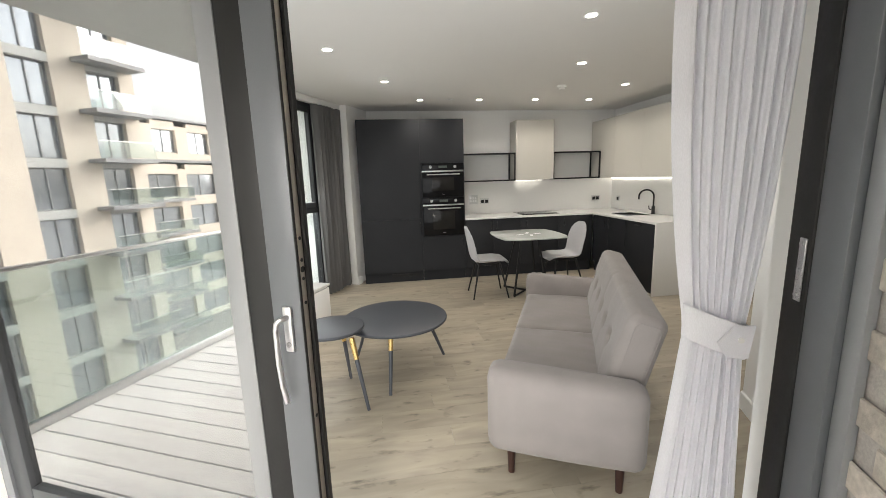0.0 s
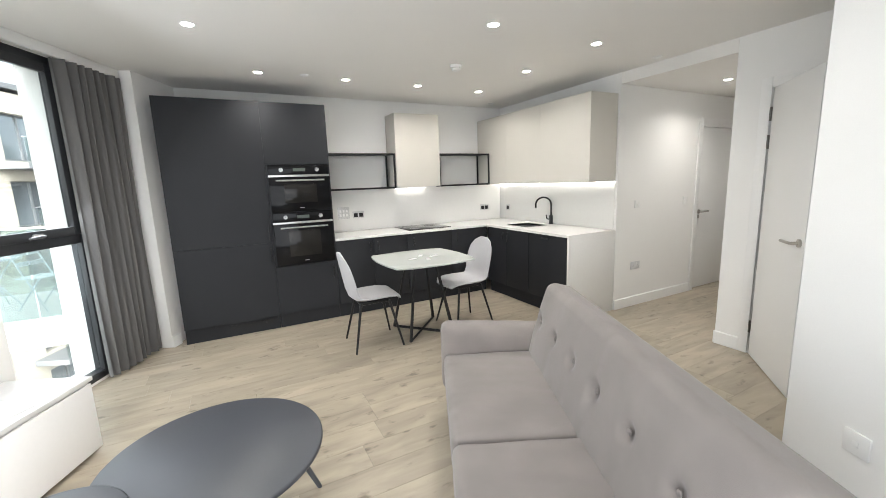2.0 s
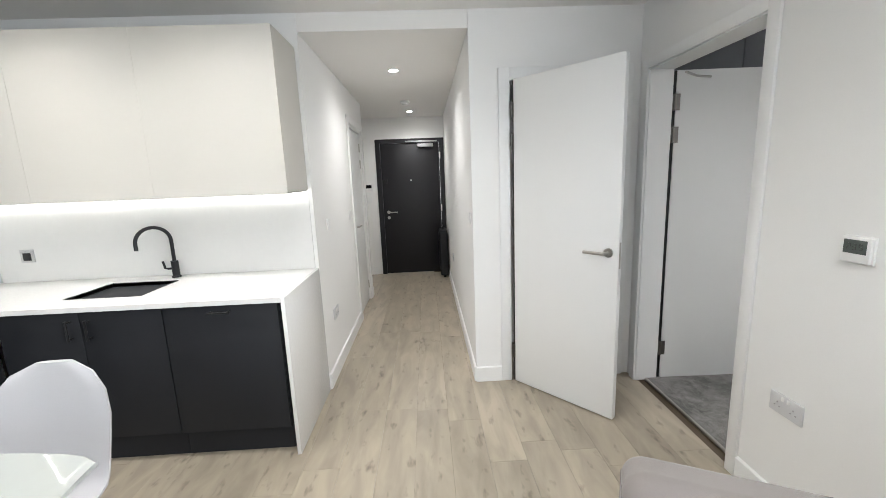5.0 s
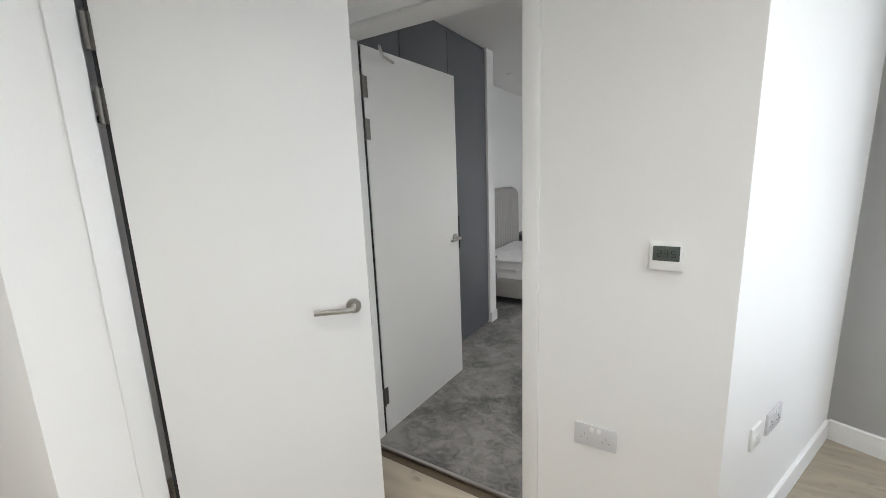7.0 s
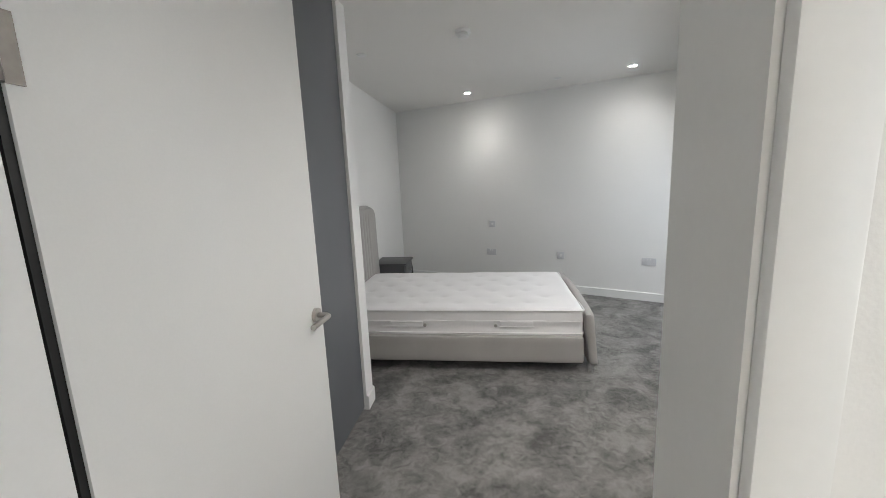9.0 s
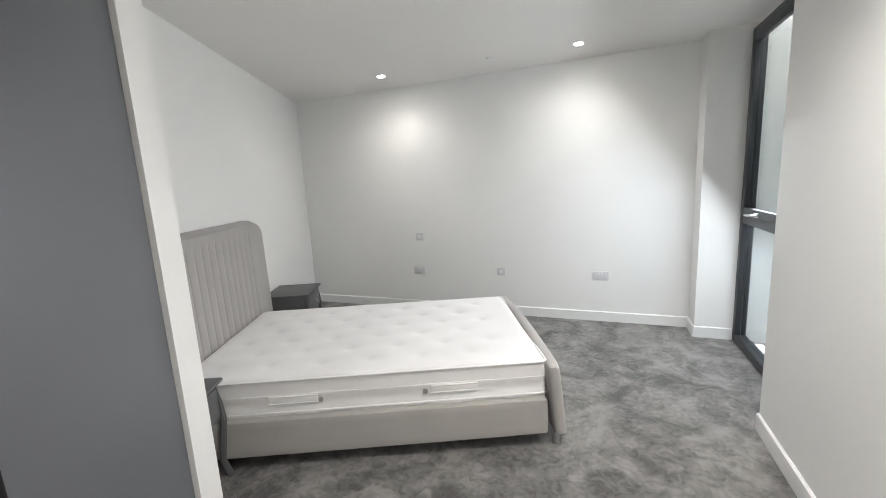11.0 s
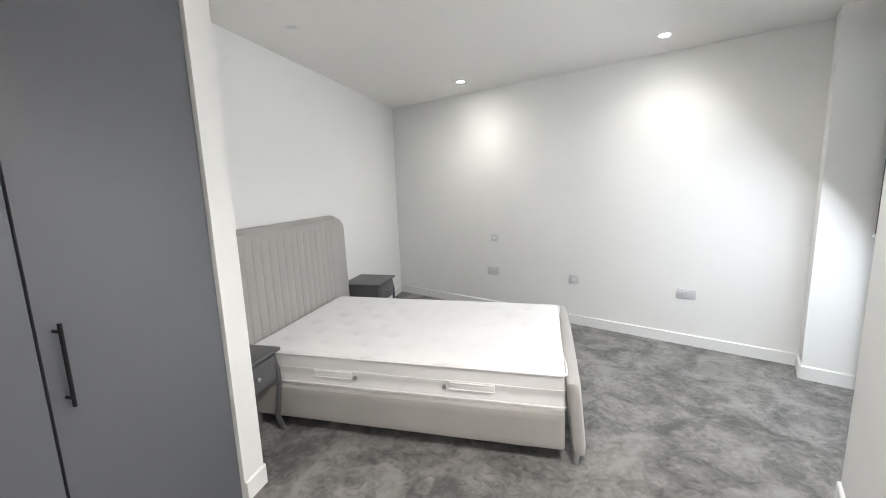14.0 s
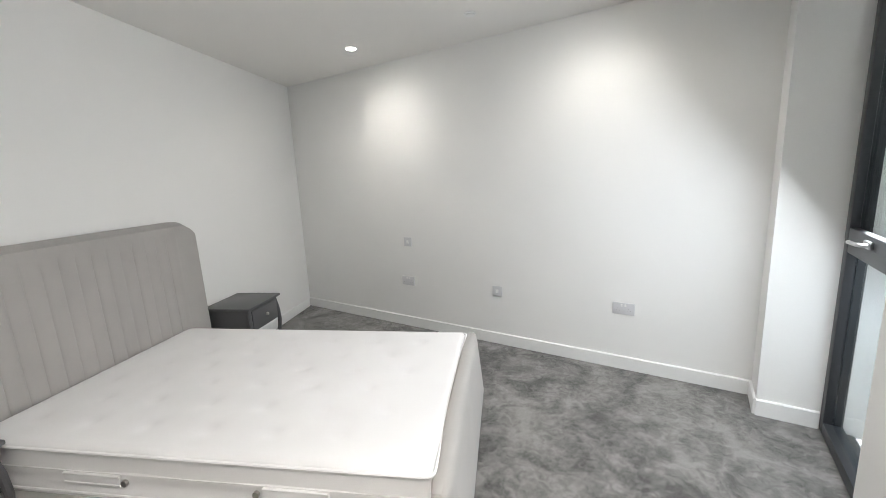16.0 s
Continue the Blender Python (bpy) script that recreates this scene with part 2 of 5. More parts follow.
def carpet():
    m = mat("grey_pile_carpet", (0.165, 0.158, 0.150), 0.95, sheen=0.3, spec=0.1)
    nt = m.node_tree
    b = nt.nodes["Principled BSDF"]
    tc = nt.nodes.new("ShaderNodeTexCoord")
    big, mid, fib = (nt.nodes.new("ShaderNodeTexNoise") for _ in range(3))
    for n, s, d, dist in ((big, 3.6, 6, 1.0), (mid, 19.0, 5, 1.2), (fib, 420, 3, 0)):
        n.inputs["Scale"].default_value, n.inputs["Detail"].default_value, n.inputs["Distortion"].default_value = s, d, dist
        nt.links.new(tc.outputs["Object"], n.inputs["Vector"])
    add = nt.nodes.new("ShaderNodeMath")
    add.operation = "MULTIPLY_ADD"
    add.inputs[1].default_value = 0.6
    nt.links.new(mid.outputs["Fac"], add.inputs[0])
    nt.links.new(big.outputs["Fac"], add.inputs[2])
    ramp = nt.nodes.new("ShaderNodeMapRange")
    for key, val in (("From Min", 0.62), ("To Min", 0.46), ("From Max", 0.98), ("To Max", 1.62)):
        ramp.inputs[key].default_value = val
    nt.links.new(add.outputs[0], ramp.inputs["Value"])
    r2 = nt.nodes.new("ShaderNodeMapRange")
    r2.inputs["To Min"].default_value, r2.inputs["To Max"].default_value = 0.55, 1.45
    nt.links.new(fib.outputs["Fac"], r2.inputs["Value"])
    link = None
    for r in (ramp, r2):
        mul = nt.nodes.new("ShaderNodeVectorMath")
        mul.operation = "SCALE"
        if link is None:
            mul.inputs[0].default_value = (0.165, 0.158, 0.150)
        else:
            nt.links.new(link, mul.inputs[0])
        nt.links.new(r.outputs[0], mul.inputs["Scale"])
        link = mul.outputs[0]
    nt.links.new(link, b.inputs["Base Color"])
    bp = nt.nodes.new("ShaderNodeBump")
    bp.inputs["Strength"].default_value, bp.inputs["Distance"].default_value = 1.0, 0.003
    nt.links.new(fib.outputs["Fac"], bp.inputs["Height"])
    nt.links.new(bp.outputs[0], b.inputs["Normal"])
    return m


OAK, CARPET = oak(), carpet()


# ---- mesh helpers ----
def finish(name, bm, material, smooth=True):
    bmesh.ops.recalc_face_normals(bm, faces=bm.faces)
    me = bpy.data.meshes.new(name)
    bm.to_mesh(me)
    bm.free()
    me.materials.append(material)
    if smooth:
        me.polygons.foreach_set("use_smooth", [True] * len(me.polygons))
        me.set_sharp_from_angle(angle=radians(38))
    return new(name, me)


def part(name, bm, material, parent, label=""):
    ob = finish(name, bm, material)
    ob.parent = parent
    return tagged(ob, label)


def thing(name, m, label, category, group="", kind=""):
    ob = new(name)
    ob.empty_display_size = 0.1
    ob.matrix_world = m
    return tagged(ob, label, category, group, kind)


def solid(name, bm, material, m, label, category, group="", kind=""):
    ob = finish(name, bm, material)
    ob.matrix_world = m
    return tagged(ob, label, category, group, kind)


def box(x0, x1, y0, y1, z0, z1, r=0.0, seg=2, bm=None):
    bm = bm or bmesh.new()
    made = bmesh.ops.create_cube(bm, size=1)["verts"]
    for v in made:
        v.co = ((x0 + x1) / 2 + v.co.x * (x1 - x0), (y0 + y1) / 2 + v.co.y * (y1 - y0), (z0 + z1) / 2 + v.co.z * (z1 - z0))
    if r > 0:
        edges = list({e for v in made for e in v.link_edges})
        bmesh.ops.bevel(bm, geom=edges, offset=r, segments=seg, profile=0.5, affect="EDGES")
    return bm


def prism(points, z0, z1, bm=None):
    bm = bm or bmesh.new()
    low, high = [bm.verts.new((x, y, z0)) for x, y in points], [bm.verts.new((x, y, z1)) for x, y in points]
    n = len(points)
    bm.faces.new(low[::-1])
    bm.faces.new(high)
    for i in range(n):
        bm.faces.new((low[i], low[(i + 1) % n], high[(i + 1) % n], high[i]))
    return bm


def rod(a, b, r0, r1=None, seg=16, bm=None):
    bm = bm or bmesh.new()
    r1 = r0 if r1 is None else r1
    a, b = Vector(a), Vector(b)
    m = Matrix.Translation((a + b) / 2) @ (b - a).to_track_quat("Z", "Y").to_matrix().to_4x4()
    bmesh.ops.create_cone(bm, cap_ends=True, segments=seg, radius1=r0, radius2=r1, depth=(b - a).length, matrix=m)
    return bm


def tube(points, r, seg=10, bm=None):
    bm = bm or bmesh.new()
    pts = [Vector(p) for p in points]
    rings, up = [], None
    for i, p in enumerate(pts):
        d = (pts[min(i + 1, len(pts) - 1)] - pts[max(i - 1, 0)]).normalized()
        if up is None:
            up = d.orthogonal().normalized()
        up = (up - d * up.dot(d)).normalized()
        side = d.cross(up)
        rings.append([bm.verts.new(p + (up * math.cos(k * math.tau / seg) + side * math.sin(k * math.tau / seg)) * r) for k in range(seg)])
    for a, b in zip(rings, rings[1:]):
        for k in range(seg):
            bm.faces.new((a[k], a[(k + 1) % seg], b[(k + 1) % seg], b[k]))
    bm.faces.new(rings[0][::-1])
    bm.faces.new(rings[-1])
    return bm


def disc(x, y, z0, z1, r, seg=48, edge=0.0, bm=None):
    bm = bm or bmesh.new()
    made = bmesh.ops.create_cone(bm, cap_ends=True, segments=seg, radius1=r, radius2=r, depth=z1 - z0, matrix=pose(x, y, (z0 + z1) / 2))["verts"]
    if edge > 0:
        rim = [e for e in {e for v in made for e in v.link_edges} if abs(e.verts[0].co.z - e.verts[1].co.z) < 1e-6]
        bmesh.ops.bevel(bm, geom=rim, offset=edge, segments=3, profile=0.5, affect="EDGES")
    return bm


def soft(x0, x1, y0, y1, z0, z1, r, cuts=12, shape=None):
    """A padded block: rounded edges of radius r; shape(p, s) may push a point, s being its place in -1..1."""
    bm = bmesh.new()
    bmesh.ops.create_cube(bm, size=2)
    bmesh.ops.subdivide_edges(bm, edges=bm.edges, cuts=cuts, use_grid_fill=True)
    c = Vector(((x0 + x1) / 2, (y0 + y1) / 2, (z0 + z1) / 2))
    h = Vector(((x1 - x0) / 2, (y1 - y0) / 2, (z1 - z0) / 2))
    for v in bm.verts:
        s = v.co.copy()
        p = Vector([s[k] * h[k] for k in range(3)])
        q = Vector([max(-(h[k] - r), min(h[k] - r, p[k])) for k in range(3)])
        d = p - q
        if d.length > 1e-7:
            p = q + d.normalized() * min(r, d.length * 1.0 if sum(abs(d[k]) > 1e-7 for k in range(3)) < 2 else r)
        if shape:
            p = p + shape(p, s)
        v.co = c + p
    return bm


def sweep(profile, path_y0, path_y1, bm=None):
    """A profile of (x, z) points drawn out along y."""
    bm = bm or bmesh.new()
    a, b = [bm.verts.new((x, path_y0, z)) for x, z in profile], [bm.verts.new((x, path_y1, z)) for x, z in profile]
    n = len(profile)
    bm.faces.new(a)
    bm.faces.new(b[::-1])
    for i in range(n):
        bm.faces.new((a[i], b[i], b[(i + 1) % n], a[(i + 1) % n]))
    return bm


def cloth(line, z0, z1, depth, folds, pinch=None, rows=24, thick=0.004, phase=0.0):
    """A pleated curtain from x=line[0] to x=line[1]; pinch(k) gives (left, right) at the height share k."""
    bm = bmesh.new()
    n = folds * 8
    grid = []
    for side in (0, 1):
        face = []
        for j in range(rows + 1):
            k = j / rows
            lo, hi = pinch(k) if pinch else line
            row = []
            for i in range(n + 1):
                s = i / n
                a = math.sin(s * folds * math.tau + phase + 0.5 * math.sin(s * 9 + k * 1.5)) * (0.8 + 0.3 * math.sin(s * 23 + 1.7))
                squeeze = min(1.0, (hi - lo) / (line[1] - line[0]) + 0.25)
                row.append(bm.verts.new((lo + (hi - lo) * s + 0.006 * math.sin(s * 40 + k * 5), a * depth * squeeze + side * thick + 0.006 * math.sin(k * 6 + s * 12), z0 + (z1 - z0) * k)))
            face.append(row)
        grid.append(face)
        for j in range(rows):
            for i in range(n):
                bm.faces.new((face[j][i], face[j][i + 1], face[j + 1][i + 1], face[j + 1][i]))
    for i in range(n):
        bm.faces.new((grid[0][0][i], grid[1][0][i], grid[1][0][i + 1], grid[0][0][i + 1]))
        bm.faces.new((grid[0][rows][i], grid[0][rows][i + 1], grid[1][rows][i + 1], grid[1][rows][i]))
    for j in range(rows):
        for i in (0, n):
            bm.faces.new((grid[0][j][i], grid[0][j + 1][i], grid[1][j + 1][i], grid[1][j][i]))
    return bm


def wall(name, bm, m=Matrix(), material=None, label="white painted plaster wall"):
    return solid(name, bm, material or WHITE, m, label, "wall", kind="structure")


def skirting(pts, m=Matrix(), name="baseboard", h=0.11, t=0.014):
    """White baseboard along a line of (x, y) points, standing to the left of its run."""
    for (ax, ay), (bx, by) in zip(pts, pts[1:]):
        a, b = Vector((ax, ay, 0)), Vector((bx, by, 0))
        d = (b - a).normalized()
        ang = math.degrees(math.atan2(d.y, d.x))
        ln = (b - a).length
        bm = bmesh.new()
        prof = [(0, 0), (0, h), (t * 0.5, h), (t, h - 0.006), (t, 0)]
        A, B = [bm.verts.new((0, x, z)) for x, z in prof], [bm.verts.new((ln, x, z)) for x, z in prof]
        bm.faces.new(A)
        bm.faces.new(B[::-1])
        for i in range(5):
            bm.faces.new((A[i], B[i], B[(i + 1) % 5], A[(i + 1) % 5]))
        solid(name, bm, TRIM, m @ pose(ax, ay, 0, 0, 0, ang), "white painted baseboard along the wall", "baseboard", kind="structure")


# ---- the shell ----
def liv(v, u):
    p = LIV @ Vector((v, u, 0))
    return (p.x, p.y)


def wall_x(x0, x1, y0, y1, z1, holes=(), z0=0.0):
    """A wall that runs along x, with openings (a, b, low, high)."""
    bm, at = bmesh.new(), x0
    for a, b, lo, hi in sorted(holes):
        if a > at:
            box(at, a, y0, y1, z0, z1, bm=bm)
        if lo > z0:
            box(a, b, y0, y1, z0, lo, bm=bm)
        if hi < z1:
            box(a, b, y0, y1, hi, z1, bm=bm)
        at = b
    if x1 > at:
        box(at, x1, y0, y1, z0, z1, bm=bm)
    return bm


def wall_y(x0, x1, y0, y1, z1, holes=(), z0=0.0):
    bm = wall_x(y0, y1, -x1, -x0, z1, holes, z0)
    bm.transform(Matrix.Rotation(radians(90), 4, "Z"))
    return bm


solid("floor", prism([liv(-1.9, 1.02), liv(2.5, 1.02), (3.4, 1.42), (5.7, 1.42), (5.7, 2.5), (8.6, 2.5), (8.6, 4.05), (5.0, 4.05), (5.0, 5.9), (0.45, 5.9)], -0.15, -0.006),
      mat("floor_underlay", (0.10, 0.075, 0.05), 0.9, grain=0.1), Matrix(), "oak-look plank floor through the living room and hall", "floor", kind="structure")
solid("floor_bedroom", prism([liv(2.2, -1.72), liv(2.2, 0.4), liv(2.53, 0.4), (3.43, 1.415), (5.68, 1.415), (5.68, -4.45)], -0.15, 0.012), CARPET, Matrix(),
      "mottled grey cut-pile carpet of the bedroom", "carpet", kind="structure")
solid("ceiling", prism([liv(-2.0, 1.0), liv(2.51, 1.0), (3.407, 1.415), (5.66, 1.415), (5.66, 2.545), (5.03, 2.545), (5.03, 5.95), (0.50, 5.95)], CEIL, CEIL + 0.2), CEILING, Matrix(),
      "white painted ceiling of the living room and kitchen", "ceiling", kind="structure")
solid("ceiling_hall", prism([(4.9605, 2.6115), (8.4995, 2.6115), (8.4995, 3.9495), (7.3505, 3.9495), (7.3505, 3.6685), (4.9605, 3.6685)], HALL_CEIL, CEIL + 0.2), CEILING, Matrix(), "lower white painted ceiling of the hall", "ceiling", kind="structure")
solid("ceiling_bedroom", prism([liv(2.2, -1.75), liv(2.2, 0.9), liv(2.515, 0.9), (3.412, 1.42), (5.75, 1.42), (5.75, -4.6)], CEIL, CEIL + 0.2), CEILING, Matrix(), "white painted ceiling of the bedroom", "ceiling", kind="structure")

wall("wall_kitchen_back", box(0.44, 5.1, 5.75, 5.95, 0, CEIL))
wall("wall_kitchen_side", box(4.96, 5.1, 3.80, 5.75, 0, CEIL))
wall("wall_hall_north", wall_x(4.96, 7.35, 3.67, 3.80, CEIL, [(6.42, 7.20, 0, 2.05)]))
wall("wall_hall_recess_side", box(7.23, 7.35, 3.80, 4.07, 0, CEIL))
wall("wall_hall_recess", wall_x(7.35, 8.50, 3.95, 4.07, CEIL, [(7.60, 8.42, 0, 2.05)]))
wall("wall_hall_end", wall_y(8.50, 8.64, 2.48, 4.07, CEIL, [(2.62, 3.66, 0, 2.08)]))
wall("wall_hall_south", box(5.08, 8.50, 2.48, 2.61, 0, CEIL))
wall("wall_cupboard", wall_y(4.96, 5.08, 1.49, 2.61, CEIL, [(1.592, 2.378, 0, 2.100)]))
wall("wall_cupboard_back", box(5.62, 5.74, 1.34, 2.48, 0, CEIL))
wall("wall_bedroom_north", wall_x(3.50, 5.62, 1.34, 1.49, CEIL, [(3.95, 4.87, 0, 2.11)]))
CORNER = (3.325, 1.49)
wall("wall_living_east", prism([CORNER, liv(2.432, 1.32), liv(2.57, 1.32), (3.41, 1.34), (3.50, 1.34), (3.50, 1.49)], 0, CEIL))
wall("wall_bedroom_west", box(2.0, 2.57, 0.0, 1.32, 0, CEIL + 0.1), LIV)
wall("wall_bedroom_south", box(2.3, 7.4, -1.80, -1.60, 0, CEIL), LIV)
wall("wall_bedroom_pier", box(2.301, 2.62, -1.60, -1.361, 0, CEIL), LIV)
wall("wall_bedroom_outer", box(2.0, 2.30, -1.80, -1.36, 0, CEIL + 0.1), LIV)
wall("wall_bedroom_east", box(5.60, 5.75, -4.55, 1.34, 0, CEIL))
wall("wall_wardrobe_nib", box(5.02, 5.60, -0.615, -0.483, 0, CEIL))
wall("wall_facade_right", box(1.86, 2.43, 1.0, 1.32, 0, CEIL), LIV)
wall("wall_facade_left", box(-1.95, -1.25, 1.0, 1.32, 0, CEIL), LIV)
wall("wall_facade_head", box(-1.25, 1.86, 1.0, 1.32, 2.40, CEIL), LIV)
wall("wall_living_west", wall_y(-1.95, -1.66, 1.32, 5.45, CEIL, [(3.35, 4.52, 0.02, 2.44)]), LIV)
wall("wall_living_west_pier", box(-1.66, -1.47, 1.32, 3.60, 0, CEIL), LIV)
wall("wall_living_west_corner", box(-1.66, -1.47, 5.03, 5.85, 0, CEIL), LIV)
wall("wall_hall_side_room", box(5.1, 7.23, 4.6, 4.7, 0, CEIL))
wall("wall_outer_lobby", box(9.3, 9.4, 2.2, 4.2, 0, CEIL))

skirting([liv(1.90, 1.32), liv(2.42, 1.32)])
skirting([liv(2.432, 1.34), CORNER])
skirting([CORNER, (3.911, 1.49)])
skirting([(4.96, 2.427), (4.96, 2.61)])
skirting([(4.96, 2.61), (8.5, 2.61)])
skirting([(6.34, 3.67), (4.965, 3.67)])
skirting([(7.35, 3.67), (7.28, 3.67)])
skirting([(7.53, 3.95), (7.35, 3.95)])
skirting([(8.5, 3.74), (8.5, 3.95)])
skirting([liv(-1.47, 3.60), liv(-1.47, 1.34)])
skirting([(0.76, 5.28), liv(-1.47, 5.03)])
skirting([(5.62, 1.50), (5.62, 2.47)])
skirting([(5.60, -4.20), (5.60, -0.615)])
skirting([(5.60, -0.615), (5.02, -0.615)])
skirting([(5.02, -0.615), (5.02, -0.483)])
skirting([liv(2.62, -1.60), liv(6.95, -1.60)])
skirting([liv(2.345, -1.361), liv(2.62, -1.361)])
skirting([liv(2.62, -1.36), liv(2.62, -1.60)])
skirting([(3.40, 1.32), liv(2.57, 0.0)])
skirting([(3.957, 1.34), (3.42, 1.34)])


def architrave(x0, x1, top, y, side, m, w=0.07, t=0.016):
    """Door trim round an opening in a wall that runs along local x; side is -1 or 1, the way it faces."""
    y0, y1 = (y - t, y) if side < 0 else (y, y + t)
    for a, b, lo, hi in ((x0 - w, x0, 0, top + w), (x1, x1 + w, 0, top + w), (x0, x1, top, top + w)):
        solid("trim", box(a, b, y0, y1, lo, hi, 0.003), TRIM, m, "white painted door architrave", "trim", kind="structure")


def lining(x0, x1, top, y0, y1, m, t=0.028):
    bm = box(x0, x0 + t, y0, y1, 0, top)
    box(x1 - t, x1, y0, y1, 0, top, bm=bm)
    box(x0 + t, x1 - t, y0, y1, top - t, top, bm=bm)
    solid("trim", bm, TRIM, m, "white painted door lining", "trim", kind="structure")


def lever(parent, x, y, z, way, out, material=None):
    """A round rose and a bent lever; way: the lever's run along x, out: the way the rose faces along y."""
    h = part("door_handle", rod((x, y, z), (x, y + out * 0.012, z), 0.026, seg=28), material or NICKEL, parent, "satin nickel lever handle on a round rose")
    part("lever", tube([(x, y + out * 0.008, z), (x, y + out * 0.045, z), (x + way * 0.006, y + out * 0.053, z), (x + way * 0.02, y + out * 0.056, z), (x + way * 0.125, y + out * 0.056, z)], 0.0095, 14), material or NICKEL, h)


def door(name, m, width, height, label, handle_side, hinges=((1.885, 0.1), (1.685, 0.1), (0.235, 0.1)), material=None, both=True, knuckle=-1, flap=0.012):
    """A flush leaf hinged at local x=0, its face at local y=0 and its back at y=0.04; handle near x=width."""
    t = thing(name, m, label, "door", kind="structure")
    part("leaf", box(0.010, width, 0, 0.042, 0.008, height, 0.002), material or DOORW, t)
    # black strip that draws the shade of the open hinge gap
    part("seal", box(-0.004, 0.0095, 0.006, 0.036, 0.008, height - 0.004), RUBBER, t, "dark strip standing in for the shade in the hinge gap")
    part("latch_plate", box(width - 0.001, width + 0.0015, 0.01, 0.032, 0.93, 1.08, 0.001), NICKEL, t, "satin nickel latch plate")
    lever(t, width - 0.055, 0.0, 1.02, handle_side, -1)
    if both:
        lever(t, width - 0.055, 0.042, 1.02, handle_side, 1)
    for z, h in hinges:
        y = -0.006 if knuckle < 0 else 0.048
        hg = part("hinge", rod((-0.002, y, z - h / 2), (-0.002, y, z + h / 2), 0.0075, seg=12), HINGE, t, "satin nickel butt hinge")
        part("hinge_leaf", box(-flap, flap, min(0, y * 0.5), max(0.0, y * 0.5) + 0.0015, z - h / 2, z + h / 2), HINGE, hg)
    return t


# cupboard door, swung out into the room
architrave(-2.356, -1.614, 2.078, 0, -1, pose(4.96, 0, 0, 0, 0, -90))
lining(-2.378, -1.592, 2.100, 0, 0.12, pose(4.96, 0, 0, 0, 0, -90))
door("door_1", pose(4.935, 2.340, 0, 0, 0, 180 + 41), 0.715, 2.07, "white flush cupboard door standing half open", -1, both=True)
# bedroom door, folded back against the wardrobe
architrave(3.972, 4.848, 2.088, 1.49, 1, Matrix(), w=0.06)
lining(3.95, 4.87, 2.11, 1.34, 1.49, Matrix())
door("door_2", pose(4.845, 1.325, 0, 0, 0, 268), 0.855, 2.076, "white flush bedroom door standing wide open", -1, flap=0.034)
closer = thing("door_closer", pose(4.42, 1.335, 2.0), "slim concealed door closer arm above the bedroom door", "door closer")
part("arm", tube([(0.28, 0.02, 0.03), (0.36, -0.10, 0.025), (0.375, -0.2, 0.02)], 0.007), NICKEL, closer)
# hall door and the door in the recess
for x0, x1, y, nm in ((6.42, 7.20, 3.67, "door_3"), (7.60, 8.42, 3.95, "door_4")):
    architrave(x0, x1, 2.05, y, -1, Matrix())
    lining(x0, x1, 2.05, y, y + 0.12, Matrix())
    d = thing(nm, pose(x0, y + 0.025, 0), "closed white flush door off the hall", "door", kind="structure")
    w = x1 - x0
    part("leaf", box(0.031, w - 0.031, 0, 0.042, 0.008, 2.017, 0.002), DOORW, d)
    if nm == "door_3":
        lever(d, 0.085, 0, 0.995, 1, -1)
        part("escutcheon", rod((0.085, 0, 0.93), (0.085, -0.008, 0.93), 0.022, seg=20), NICKEL, d)
    else:
        lever(d, w - 0.085, 0, 1.02, -1, -1)
    for z in (1.86, 1.67, 0.2):
        hx = w - 0.03 if nm == "door_3" else 0.03
        part("hinge", box(hx - 0.014, hx + 0.014, -0.012, 0.0, z - 0.05, z + 0.05, 0.002), NICKEL, d, "satin nickel hinge")
# the black flat entrance door
d = thing("door_5", pose(8.50, 0, 0), "closed black entrance door with closer and spyhole", "door", kind="structure")
FD = mat("black_door_laminate", (0.006, 0.0055, 0.008), 0.5, grain=0.06, scale=120, stain=0.06)
fr = box(-0.012, 0.10, 2.62, 2.69, 0, 2.08)
box(-0.012, 0.10, 3.59, 3.66, 0, 2.08, bm=fr)
box(-0.012, 0.10, 2.69, 3.59, 2.02, 2.08, bm=fr)
part("frame", fr, FD, d)
part("leaf", box(0.005, 0.055, 2.694, 3.586, 0.006, 2.016, 0.002), FD, d)
rose = part("door_handle", rod((0.004, 3.51, 0.98), (-0.008, 3.51, 0.98), 0.026), NICKEL, d, "satin nickel lever handle")
part("lever", tube([(0, 3.51, 0.98), (-0.045, 3.51, 0.98), (-0.05, 3.50, 0.98), (-0.05, 3.37, 0.98)], 0.0095), NICKEL, rose)
part("lock_cylinder", rod((0.004, 3.51, 0.895), (-0.006, 3.51, 0.895), 0.024), NICKEL, d)
part("spyhole", rod((0.004, 3.14, 1.46), (-0.004, 3.14, 1.46), 0.012), NICKEL, d)
part("night_latch", box(-0.02, 0.004, 3.50, 3.58, 1.42, 1.48, 0.006), BLACK, d)
part("closer_body", box(-0.05, 0.004, 2.78, 3.02, 1.95, 2.0, 0.006), STEEL, d, "silver door closer")
part("closer_rail", box(-0.03, -0.012, 2.72, 3.20, 2.025, 2.045, 0.003), STEEL, d)
for z in (1.82, 1.02, 0.2):
    part("hinge", box(-0.016, 0.002, 2.675, 2.695, z - 0.05, z + 0.05, 0.002), NICKEL, d)
solid("threshold", box(3.98, 4.84, 1.408, 1.426, 0.0, 0.0145, 0.003), NICKEL, Matrix(), "thin metal strip between oak floor and carpet", "threshold", kind="structure")


